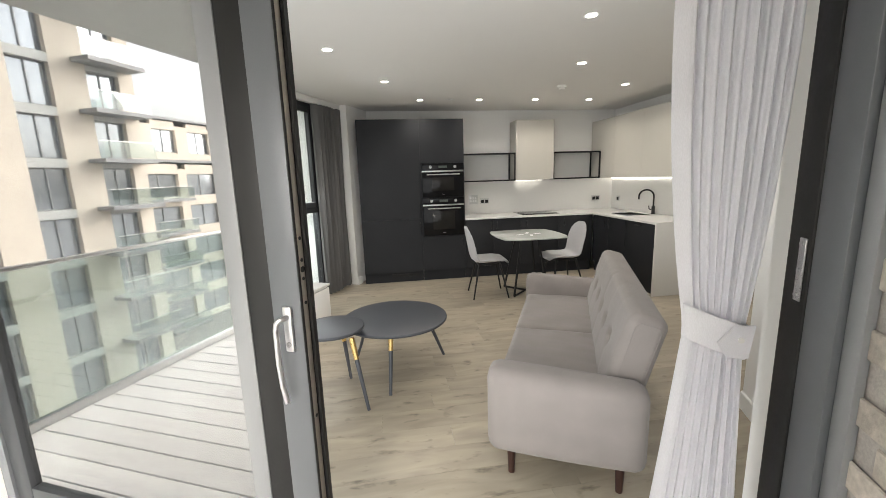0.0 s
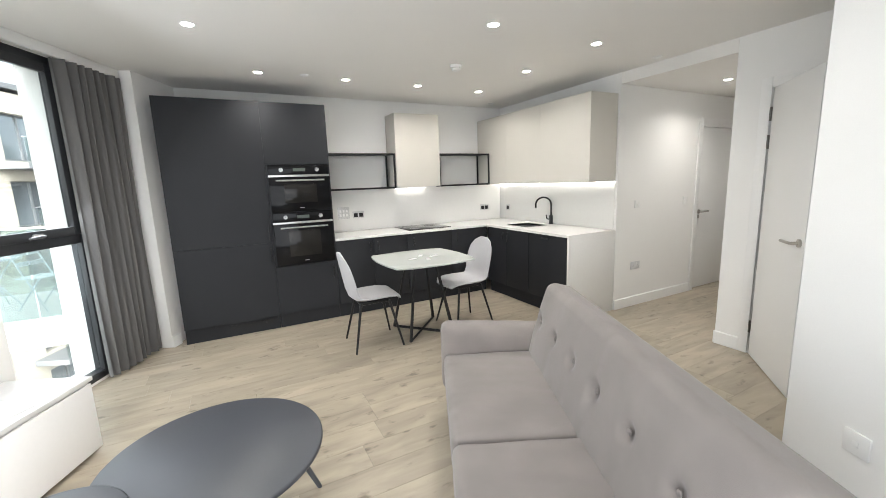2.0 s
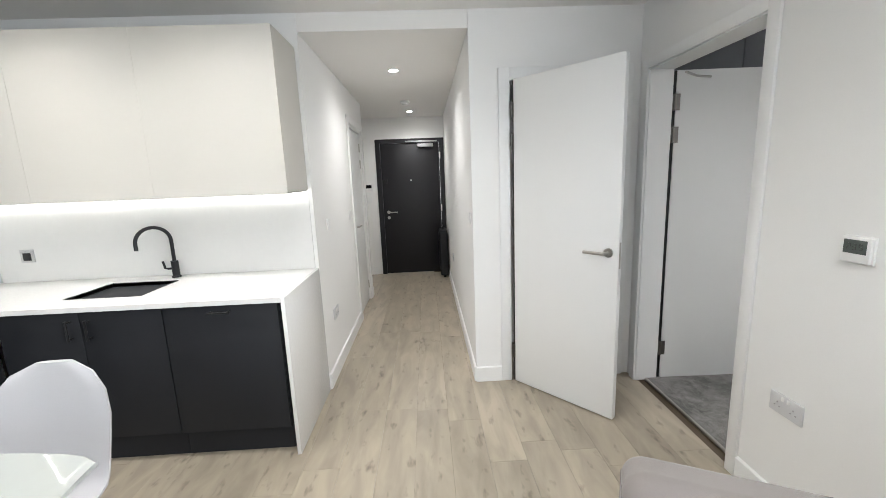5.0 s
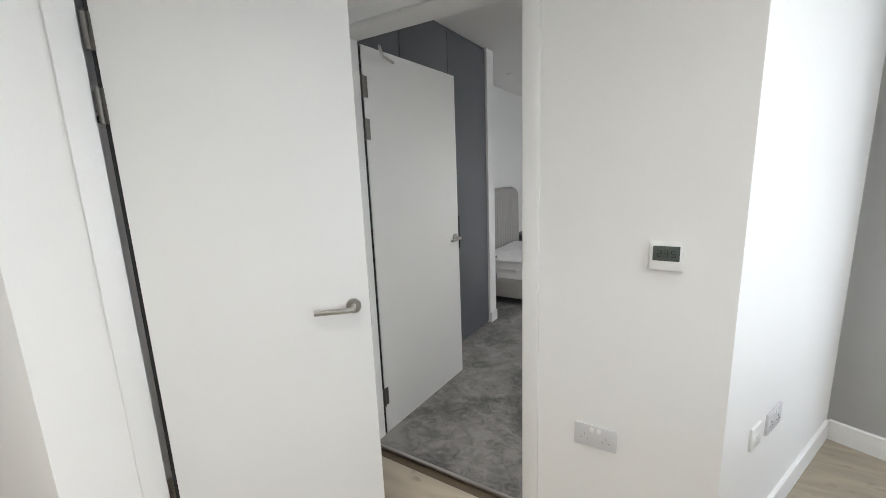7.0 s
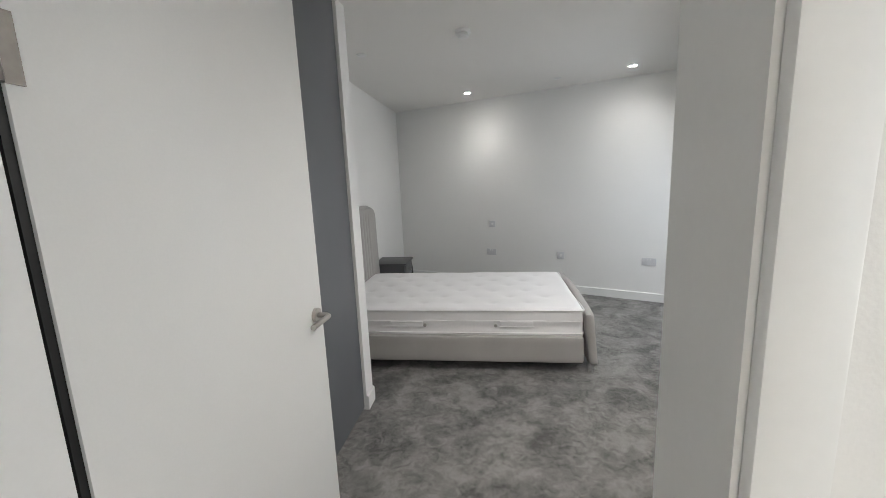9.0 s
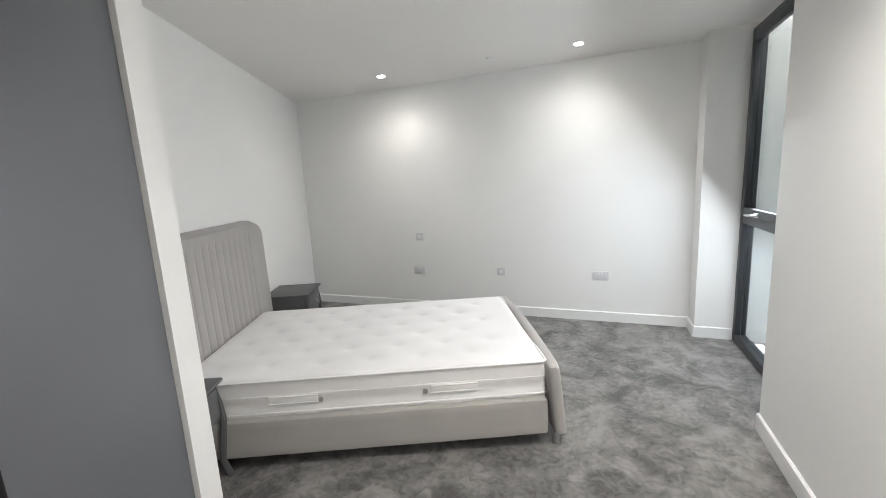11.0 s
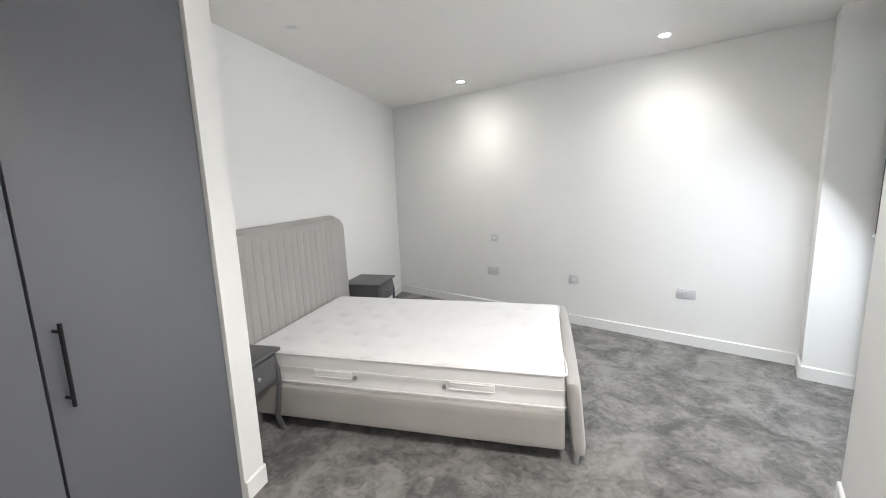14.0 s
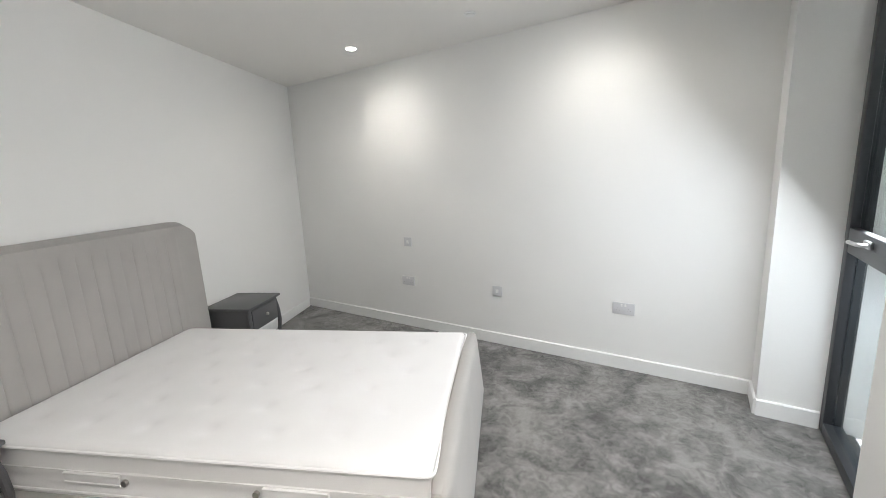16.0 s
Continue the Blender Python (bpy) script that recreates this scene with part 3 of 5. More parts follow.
# ---- facade: sliding door, windows, balcony ----
sl = thing("sliding_door", LIV @ pose(0, 0, 0), "grey aluminium sliding balcony door, slid half open", "sliding door", kind="structure")
fr = box(1.838, 1.860, 0.985, 1.093, 0, 2.40, 0.003)
box(-1.25, -1.19, 1.02, 1.19, 0, 2.40, 0.003, bm=fr)
box(-1.19, 1.838, 1.02, 1.19, 2.34, 2.40, bm=fr)
box(-1.19, 1.86, 1.02, 1.19, -0.02, 0.012, bm=fr)
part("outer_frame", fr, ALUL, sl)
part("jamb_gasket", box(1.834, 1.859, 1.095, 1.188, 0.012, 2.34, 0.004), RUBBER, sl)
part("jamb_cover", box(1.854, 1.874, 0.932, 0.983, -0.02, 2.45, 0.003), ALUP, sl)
keep = part("strike_plate", box(1.8285, 1.8335, 1.106, 1.131, 1.18, 1.335, 0.002), STEEL, sl, "steel strike plate")
for z in (1.195, 1.255, 1.322):
    part("screw", rod((1.830, 1.1185, z), (1.825, 1.1185, z), 0.006), STEEL, keep)
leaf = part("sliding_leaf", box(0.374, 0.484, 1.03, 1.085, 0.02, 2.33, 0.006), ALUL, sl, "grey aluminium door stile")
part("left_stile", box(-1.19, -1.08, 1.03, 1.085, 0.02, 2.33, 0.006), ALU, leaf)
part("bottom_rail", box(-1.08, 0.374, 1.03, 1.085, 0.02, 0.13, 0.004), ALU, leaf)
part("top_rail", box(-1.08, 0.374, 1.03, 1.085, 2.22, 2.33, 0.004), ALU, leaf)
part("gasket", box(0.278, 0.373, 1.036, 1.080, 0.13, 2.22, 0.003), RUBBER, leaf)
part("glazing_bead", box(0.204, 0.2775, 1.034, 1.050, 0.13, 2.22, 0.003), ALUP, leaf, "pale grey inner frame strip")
part("lock_edge", box(0.4845, 0.488, 1.041, 1.063, 0.04, 2.32), mat("champagne_steel", (0.48, 0.44, 0.39), 0.38, metal=0.6, grain=0.05), leaf, "champagne steel lock edge")
part("outer_gasket", box(0.4845, 0.487, 1.0305, 1.0405, 0.03, 2.32), RUBBER, leaf)
part("edge_gasket", box(0.4845, 0.499, 1.067, 1.085, 0.03, 2.32), RUBBER, leaf)
for z in (0.72, 1.12, 1.20, 1.23, 1.26, 1.33):
    part("bolt_hole", rod((0.4875, 1.052, z), (0.4895, 1.052, z), 0.006 if z != 1.23 else 0.01), RUBBER, leaf)
for yy, out, nm in ((1.03, -1, "outer"), (1.085, 1, "inner")):
    hd = part("pull_handle", box(0.420, 0.452, min(yy, yy + out * 0.012), max(yy, yy + out * 0.012), 0.958, 1.112, 0.0055), SATIN, leaf, "satin silver door pull handle")
    part("grip", tube([(0.438, yy + out * 0.01, 1.078), (0.437, yy + out * 0.032, 1.078), (0.430, yy + out * 0.038, 1.076), (0.418, yy + out * 0.040, 1.064), (0.413, yy + out * 0.040, 1.04), (0.412, yy + out * 0.040, 0.93), (0.416, yy + out * 0.038, 0.85), (0.424, yy + out * 0.034, 0.79)], 0.009, 14), SATIN, hd)
    part("key_cylinder", rod((0.436, yy, 0.985), (0.436, yy + out * 0.016, 0.985), 0.009), STEEL, hd)
part("door_pane", box(-1.08, 0.277, 1.053, 1.060, 0.13, 2.22), GLASS_DOOR, leaf, "reflective coated glass").visible_shadow = False
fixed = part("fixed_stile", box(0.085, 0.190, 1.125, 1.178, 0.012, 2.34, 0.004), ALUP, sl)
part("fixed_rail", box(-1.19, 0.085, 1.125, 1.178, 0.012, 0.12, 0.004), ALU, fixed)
part("fixed_pane", box(-1.19, 0.085, 1.150, 1.156, 0.12, 2.34), GLASS_WIN, fixed).visible_shadow = False


def window(name, m, u0, u1, z0, z1, bar, label, glass=None, handle=None, out=1):
    """A framed window in the local yz plane; out: the room's side along x."""
    w = thing(name, m, label, "window", kind="structure")
    fr = box(-0.04, 0.04, u0, u0 + 0.06, z0, z1, 0.004)
    box(-0.04, 0.04, u1 - 0.06, u1, z0, z1, 0.004, bm=fr)
    box(-0.04, 0.04, u0 + 0.06, u1 - 0.06, z0, z0 + 0.06, 0.004, bm=fr)
    box(-0.04, 0.04, u0 + 0.06, u1 - 0.06, z1 - 0.06, z1, 0.004, bm=fr)
    box(-0.04, 0.04, u0 + 0.06, u1 - 0.06, bar - 0.05, bar + 0.03, 0.004, bm=fr)
    part("window_frame", fr, ALU, w)
    x0, x1 = sorted((0.02 * out, 0.055 * out))
    sash = box(x0, x1, u0 + 0.055, u0 + 0.115, bar + 0.02, z1 - 0.055, 0.004)
    box(x0, x1, u1 - 0.115, u1 - 0.055, bar + 0.02, z1 - 0.055, 0.004, bm=sash)
    box(x0, x1, u0 + 0.115, u1 - 0.115, bar + 0.02, bar + 0.08, 0.004, bm=sash)
    box(x0, x1, u0 + 0.115, u1 - 0.115, z1 - 0.115, z1 - 0.055, 0.004, bm=sash)
    s = part("sash", sash, ALU, w)
    if handle is not None:
        h = part("handle_rose", box(min(0.055 * out, 0.07 * out), max(0.055 * out, 0.07 * out), handle - 0.035, handle + 0.035, bar + 0.028, bar + 0.062, 0.004), STEEL, s, "silver window handle")
        part("handle_grip", tube([(0.06 * out, handle + 0.02, bar + 0.045), (0.09 * out, handle + 0.02, bar + 0.045), (0.10 * out, handle, bar + 0.045), (0.10 * out, handle - 0.10, bar + 0.04)], 0.009), STEEL, h)
    for lo, hi in ((z0 + 0.06, bar - 0.05), (bar + 0.03, z1 - 0.06)):
        part("pane", box(-0.004, 0.004, u0 + 0.06, u1 - 0.06, lo, hi), glass or GLASS_WIN, w).visible_shadow = False
    return w


window("window_1", LIV @ pose(-1.70, 0, 0), 3.35, 4.52, 0.02, 2.44, 1.16, "tall anthracite framed window with a transom", handle=4.10)
window("window_2", LIV @ pose(2.302, 0, 0), -1.36, 0.0, 0.02, 2.46, 1.06, "tall anthracite framed bedroom window with a transom", glass=GLASS_BED, handle=-0.95)

# white tied curtain in the reveal of the balcony door, and grey curtain by the window
def tied(k):
    z = 0.02 + k * 2.345
    if z < 1.05:
        q = z / 1.05
        return (1.505 + 0.120 * q ** 0.8, 1.822 - 0.048 * q)
    q = min(1.0, (z - 1.05) / 0.95)
    q = q * (2 - q)
    return (1.625 - 0.082 * q, 1.774 + 0.056 * q)


def drape():
    """A curtain with a flat leading hem and slim pleats that lean together at the tie."""
    bm = bmesh.new()
    cols, rows, grid = 150, 44, []
    for side in (0, 1):
        face = []
        for j in range(rows + 1):
            k = j / rows
            lo, hi = tied(k)
            row = []
            for i in range(cols + 1):
                q = i / cols
                hem = min(1.0, max(0.0, (q - 0.13) / 0.05))
                wave = math.sin(q * 11 * math.tau + 0.7 * math.sin(q * 8) + 0.25 * math.sin(k * 5))
                fold = (abs(wave) ** 0.7) * (1 if wave > 0 else -1) * (0.75 + 0.35 * math.sin(q * 29 + 2))
                d = 0.014 * fold * hem * (0.55 + 0.45 * (hi - lo) / 0.29) + 0.012 * (1 - hem) * math.sin(k * 4 + q * 9)
                row.append(bm.verts.new((lo + (hi - lo) * q, d - 0.012 * math.sin(math.pi * q) + side * 0.003, 0.02 + 2.345 * k)))
            face.append(row)
        grid.append(face)
        for j in range(rows):
            for i in range(cols):
                bm.faces.new((face[j][i], face[j][i + 1], face[j + 1][i + 1], face[j + 1][i]))
    a, b = grid
    for i in range(cols):
        for j in (0, rows):
            bm.faces.new((a[j][i], a[j][i + 1], b[j][i + 1], b[j][i]))
    for j in range(rows):
        for i in (0, cols):
            bm.faces.new((a[j][i], a[j + 1][i], b[j + 1][i], b[j][i]))
    return bm


cw = thing("curtain", LIV @ pose(0, 1.222, 0), "white pleated curtain gathered by a tie-back beside the balcony door", "curtain")
part("drape", drape(), CURTW, cw)
tb = bmesh.new()
ring = []
for i in range(49):
    a = i / 48 * math.tau
    ring.append([tb.verts.new((1.6995 + (0.080 + 0.003 * k) * math.cos(a), (0.030 + 0.003 * k) * math.sin(a) - 0.004, 1.052 + dz - 0.028 * math.cos(a))) for k, dz in ((0, -0.050), (1, -0.047), (1, 0.047), (0, 0.050))])
for a, b in zip(ring, ring[1:]):
    for k in range(3):
        tb.faces.new((a[k], a[k + 1], b[k + 1], b[k]))
part("tie_back", tb, CURTW, cw, "white fabric tie-back")
part("tie_flap", prism([(-0.058, 0.0), (-0.018, 0.046), (0.042, 0.046), (0.030, -0.050), (-0.030, -0.046)], 0.0, 0.003), CURTW, cw, "pointed end of the tie-back")
flap = cw.children[-1]
flap.matrix_local = pose(1.748, -0.034, 1.036, 90, 0, 14)
part("button", rod((1.752, -0.036, 1.042), (1.752, -0.043, 1.042), 0.0075, seg=20), PLASTIC, cw, "small white button")
cg = thing("curtain", LIV @ pose(-1.575, 0, 0, 0, 0, 90), "dark grey pleated curtain hanging drawn back beside the window", "curtain")
part("drape", cloth((4.42, 5.01), 0.02, 2.43, 0.045, 8, rows=16), CURTG, cg)
tr = thing("curtain_track", LIV @ pose(-1.575, 0, 0), "slim white ceiling curtain track", "curtain track")
part("rail", box(-0.015, 0.015, 3.62, 5.02, 2.43, 2.4985, 0.003), PLASTIC, tr)
tr = thing("curtain_track", LIV @ pose(0, 1.222, 0), "slim white ceiling curtain track", "curtain track")
part("rail", box(-1.23, 1.855, -0.012, 0.012, 2.366, 2.3995, 0.003), PLASTIC, tr)


# ---- daylight in the openings, standing in for the overcast sky ----
def daylight(name, m, w, h, power, spread=180):
    a = new(name, bpy.data.lights.new(name, "AREA"))
    a.data.shape, a.data.size, a.data.size_y, a.data.energy, a.data.color = "RECTANGLE", w, h, power, (0.93, 0.97, 1.0)
    a.data.spread = radians(spread)
    a.matrix_world = m


daylight("sky_through_balcony_door", LIV @ pose(0.30, 1.305, 1.20, 86, 0, 0), 2.9, 2.2, 9.5)
daylight("sky_through_window", LIV @ pose(-1.60, 3.93, 1.35, 56, 0, -90), 1.0, 2.0, 4.2)
daylight("sky_through_bedroom_window", LIV @ pose(2.42, -0.60, 1.35, 52, 0, -82), 1.0, 1.7, 3.3)


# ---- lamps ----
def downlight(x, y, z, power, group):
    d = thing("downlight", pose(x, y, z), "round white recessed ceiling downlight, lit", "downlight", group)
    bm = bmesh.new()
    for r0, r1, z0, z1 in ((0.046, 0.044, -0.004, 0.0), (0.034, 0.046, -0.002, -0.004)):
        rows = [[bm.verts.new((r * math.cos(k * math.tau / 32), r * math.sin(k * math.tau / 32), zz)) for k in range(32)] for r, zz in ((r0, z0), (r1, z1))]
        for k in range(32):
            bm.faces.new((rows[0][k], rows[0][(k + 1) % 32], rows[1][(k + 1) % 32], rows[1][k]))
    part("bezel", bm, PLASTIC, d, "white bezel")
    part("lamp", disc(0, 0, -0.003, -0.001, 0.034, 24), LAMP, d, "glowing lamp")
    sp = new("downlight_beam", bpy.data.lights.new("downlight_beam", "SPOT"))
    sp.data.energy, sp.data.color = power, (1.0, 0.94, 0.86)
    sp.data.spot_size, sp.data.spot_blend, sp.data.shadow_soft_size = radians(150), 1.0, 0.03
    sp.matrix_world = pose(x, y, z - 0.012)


LIVING_LAMPS = ((3.02, 3.15), (4.00, 3.15), (4.0, 3.99), (3.25, 4.88), (2.47, 4.885), (1.68, 4.89), (4.04, 4.90), (1.22, 3.89), (0.775, 2.86), (2.53, 2.08))
for x, y in LIVING_LAMPS:
    downlight(x, y, CEIL, 7.8, "living room downlights")
for x, y in ((5.89, 3.15), (8.0, 3.10)):
    downlight(x, y, HALL_CEIL, 8.5, "hall downlights")
# the third one is unseen: a fill lamp added to brighten the bedroom
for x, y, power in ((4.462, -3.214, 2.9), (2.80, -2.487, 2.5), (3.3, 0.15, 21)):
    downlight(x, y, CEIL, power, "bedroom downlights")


# ---- kitchen ----
def bar_handle(parent, x, y, z, ln, vertical=True, along="x", out=-1):
    """A slim black bar on two posts; it stands out from the front along y (or x)."""
    def at(a, d, zz):
        return (x + a, y + out * d, zz) if along == "x" else (x + out * d, y + a, zz)
    ends = [(0, z - ln / 2), (0, z + ln / 2)] if vertical else [(-ln / 2, z), (ln / 2, z)]
    h = part("handle", rod(at(ends[0][0], 0.03, ends[0][1]), at(ends[1][0], 0.03, ends[1][1]), 0.006, seg=10), BLACK, parent, "slim black bar handle")
    for a, zz in ends:
        aa, z2 = a * 0.8, z + (zz - z) * 0.8
        part("post", rod(at(aa, 0, z2), at(aa, 0.03, z2), 0.005, seg=8), BLACK, h)


FRONT = 5.145
tall = thing("fridge_housing", pose(0, 0, 0), "charcoal tall cabinet hiding a fridge freezer", "cabinet", "tall kitchen cabinets")
part("carcass", box(0.815, 1.668, FRONT + 0.022, 5.745, 0.15, 2.30), NAVY, tall)
for lo, hi, hz in ((0.155, 0.919, 0.80), (0.921, 2.298, 1.03)):
    dd = part("cabinet_door", box(0.815, 1.6705, FRONT, FRONT + 0.02, lo, hi, 0.0007, 1), NAVY, tall)
    bar_handle(dd, 1.645, FRONT, hz, 0.14)
part("plinth", box(0.815, 1.668, FRONT + 0.045, FRONT + 0.065, 0.0, 0.148), NAVY, tall)
grille = part("vent_grille", box(1.20, 1.60, FRONT + 0.041, FRONT + 0.0448, 0.07, 0.118), BLACK, tall, "black plinth vent grille")
for i in range(12):
    part("slat", box(1.215 + i * 0.032, 1.231 + i * 0.032, FRONT + 0.037, FRONT + 0.0408, 0.078, 0.110), BLACK, grille)
oh = thing("oven_housing", pose(0, 0, 0), "charcoal tall cabinet that holds two ovens", "cabinet", "tall kitchen cabinets")
part("carcass", box(1.674, 2.298, FRONT + 0.03, 5.745, 0.15, 2.30), NAVY, oh)
part("upper_door", box(1.672, 2.298, FRONT, FRONT + 0.02, 1.700, 2.298, 0.0007, 1), NAVY, oh)
low = part("lower_door", box(1.672, 2.298, FRONT, FRONT + 0.02, 0.155, 0.660, 0.0007, 1), NAVY, oh)
bar_handle(low, 2.255, FRONT, 0.55, 0.14)
part("stile_left", box(1.674, 1.692, FRONT, FRONT + 0.02, 0.663, 1.697), NAVY, oh)
part("stile_right", box(2.285, 2.298, FRONT, FRONT + 0.02, 0.663, 1.697), NAVY, oh)
part("plinth", box(1.674, 2.298, FRONT + 0.045, FRONT + 0.065, 0.0, 0.148), NAVY, oh)


def oven(z0, z1, label):
    o = thing("built_in_oven", pose(1.988, FRONT, z0), label, "oven", "built-in ovens")
    h, w = z1 - z0, 0.294
    part("body", box(-w + 0.01, w - 0.01, 0.005, 0.028, 0.005, h - 0.005), BLACK, o)
    dr = part("oven_door", box(-w, w, -0.022, 0.003, 0.005, h - 0.118, 0.003), BLACKG, o, "black glass oven door")
    part("inner_window", box(-0.16, 0.16, -0.0245, -0.0215, 0.09, h - 0.19, 0.001), mat("oven_window", (0.016, 0.015, 0.014), 0.08, grain=0.1, scale=3, spec=0.25), dr)
    hd = part("handle", rod((-0.235, -0.062, h - 0.152), (0.235, -0.062, h - 0.152), 0.0085, seg=14), STEEL, dr, "steel bar handle")
    for x in (-0.215, 0.215):
        part("post", rod((x, -0.022, h - 0.152), (x, -0.062, h - 0.152), 0.006, seg=10), STEEL, hd)
    part("mark", box(-0.022, 0.022, -0.0228, -0.0215, 0.038, 0.044), GREYPL, dr)
    cp = part("control_panel", box(-w, w, -0.022, 0.003, h - 0.092, h, 0.003), BLACKG, o)
    part("display", box(-0.06, 0.06, -0.0236, -0.0215, h - 0.062, h - 0.030), DISPLAY, cp)
    for x in (-0.175, 0.175):
        k = part("knob", rod((x, -0.022, h - 0.046), (x, -0.046, h - 0.046), 0.021, 0.018, seg=28), STEEL, cp, "steel control knob")
        part("pointer", box(x - 0.0015, x + 0.0015, -0.0475, -0.0455, h - 0.046, h - 0.030), BLACK, k)
    part("steel_strip", box(-w - 0.004, w + 0.004, -0.024, 0.003, h - 0.116, h - 0.095, 0.002), STEEL, o, "brushed steel trim strip")


oven(0.668, 1.215, "black glass built-in oven with steel knobs and handle")
oven(1.222, 1.692, "black glass compact oven above the main oven")


def base_unit(m, w, doors, label, horizontal=False):
    """A floor cabinet along local x, front at local y=0; doors: (from, to, handle x)."""
    c = thing("base_cabinet", m, label, "cabinet", "kitchen floor cabinets")
    part("carcass", box(0.002, w - 0.002, 0.022, 0.55, 0.15, 0.872), NAVY, c)
    part("plinth", box(0, w, 0.045, 0.062, 0.0, 0.148), NAVY, c)
    for a, b, hx in doors:
        dd = part("cabinet_door", box(a + 0.0018, b - 0.0018, 0, 0.02, 0.155, 0.868, 0.0015), NAVY, c)
        bar_handle(dd, hx, 0, 0.835 if horizontal else 0.775, 0.11, not horizontal)


base_unit(pose(2.302, FRONT, 0), 0.848, ((0, 0.430, 0.385), (0.430, 0.848, 0.478)), "charcoal double-door floor cabinet under the worktop")
base_unit(pose(3.152, FRONT, 0), 0.598, ((0, 0.598, 0.075),), "charcoal single-door floor cabinet under the hob")
base_unit(pose(3.752, FRONT, 0), 0.546, ((0, 0.546, 0.075),), "charcoal corner floor cabinet under the worktop")
SIDE = pose(4.30, 5.14, 0, 0, 0, -90)
base_unit(SIDE @ pose(0.005, 0, 0), 0.826, ((0, 0.413, 0.365), (0.413, 0.826, 0.46)), "charcoal double-door sink cabinet")
base_unit(SIDE @ pose(0.834, 0, 0), 0.588, ((0, 0.588, 0.294),), "charcoal integrated dishwasher front", True)

wt = thing("worktop", pose(0, 0, 0), "thin white quartz worktop round the kitchen corner", "worktop")
bm = box(2.302, 4.275, 5.128, 5.742, 0.874, 0.900)
SX0, SX1, SY0, SY1 = 4.44, 4.80, 4.50, 4.92
for a, b, c, d in ((4.275, 4.955, 3.692, SY0), (4.275, SX0, SY0, SY1), (SX1, 4.955, SY0, SY1), (4.275, 4.955, SY1, 5.742)):
    box(a, b, c, d, 0.874, 0.900, bm=bm)
part("slab", bm, QUARTZ, wt)
part("waterfall_end", box(4.275, 4.955, 3.670, 3.691, 0.0, 0.900, 0.001), QUARTZ, wt, "white quartz end panel down to the floor")
sp = thing("splashback", pose(0, 0, 0), "white panel splashback above the worktop", "splashback", kind="structure")
part("back_panel", box(2.302, 4.955, 5.742, 5.7495, 0.901, 1.412), SPLASH, sp)
part("side_panel", box(4.9515, 4.9595, 3.694, 5.741, 0.901, 1.412), SPLASH, sp)
sk = thing("sink", pose(0, 0, 0), "stainless steel undermounted kitchen sink", "sink")
bm = box(SX0 - 0.004, SX0, SY0, SY1, 0.72, 0.897)
box(SX1, SX1 + 0.004, SY0, SY1, 0.72, 0.897, bm=bm)
box(SX0, SX1, SY0 - 0.004, SY0, 0.72, 0.897, bm=bm)
box(SX0, SX1, SY1, SY1 + 0.004, 0.72, 0.897, bm=bm)
box(SX0, SX1, SY0, SY1, 0.715, 0.72, bm=bm)
part("bowl", bm, STEEL, sk)
part("drain", disc(4.62, 4.71, 0.7205, 0.724, 0.045), STEEL, sk)
tap = thing("kitchen_tap", pose(4.885, 4.574, 0.90), "matt black swan-neck kitchen mixer tap", "tap")
part("base", disc(0, 0, 0, 0.012, 0.027, 28, 0.002), BLACK, tap)
part("body", rod((0, 0, 0.012), (0, 0, 0.11), 0.022), BLACK, tap)
arc = [(0, 0, 0.11), (0, 0, 0.24)] + [(-0.095 + 0.095 * math.cos(a), 0, 0.245 + 0.092 * math.sin(a)) for a in [k * math.pi / 14 for k in range(0, 15)]] + [(-0.19, 0, 0.205)]
part("spout", tube([(x * 0.75, -x * 0.66, z) for x, y, z in arc], 0.011, 14), BLACK, tap)
part("side_lever", tube([(0, 0, 0.06), (-0.02, 0.032, 0.062), (-0.03, 0.045, 0.068), (-0.034, 0.052, 0.115)], 0.007), BLACK, tap)
hob = thing("induction_hob", pose(3.50, 5.46, 0.90), "black glass induction hob set on the worktop", "hob")
part("plate", box(-0.29, 0.29, -0.25, 0.25, 0.0005, 0.007, 0.002), BLACKG, hob)
for x, y, r in ((-0.15, 0.12, 0.09), (0.15, 0.12, 0.075), (-0.15, -0.1, 0.075), (0.15, -0.1, 0.1)):
    part("cook_zone", disc(x, y, 0.0069, 0.0074, r, 32), mat("zone_mark", (0.03, 0.03, 0.032), 0.15, grain=0.1), hob)

for y0, y1 in ((3.692, 4.4205), (4.421, 5.0805), (5.081, 5.74)):
    u = thing("wall_cabinet", pose(0, 0, 0), "pale beige wall cabinet with a plain door", "cabinet", "kitchen wall cabinets")
    part("carcass", box(4.584, 4.952, y0, y1, 1.43, 2.30), CASHMERE, u)
    part("cabinet_door", box(4.562, 4.582, y0, y1 - 0.0004, 1.415, 2.30, 0.0004, 1), CASHMERE, u)
part("light_rail", box(4.60, 4.955, 3.70, 5.735, 1.418, 1.4285), CASHMERE, u)
led = thing("led_strip", pose(0, 0, 0), "glowing warm LED strip under the wall cabinets", "light strip")
part("profile", box(4.930, 4.950, 3.70, 5.72, 1.396, 1.4175), LED, led, "glowing light strip")
hd = thing("cooker_hood", pose(3.17, 5.42, 1.425), "pale beige boxed cooker hood with a light beneath", "cooker hood")
part("casing", box(0, 0.60, 0, 0.32, 0.0, 0.885, 0.002), CASHMERE, hd)
part("filter", box(0.05, 0.55, 0.03, 0.29, -0.012, -0.0005, 0.003), STEEL, hd)
part("hood_light", box(0.08, 0.52, 0.262, 0.287, -0.018, -0.0125), HOODLED, hd, "glowing hood light")


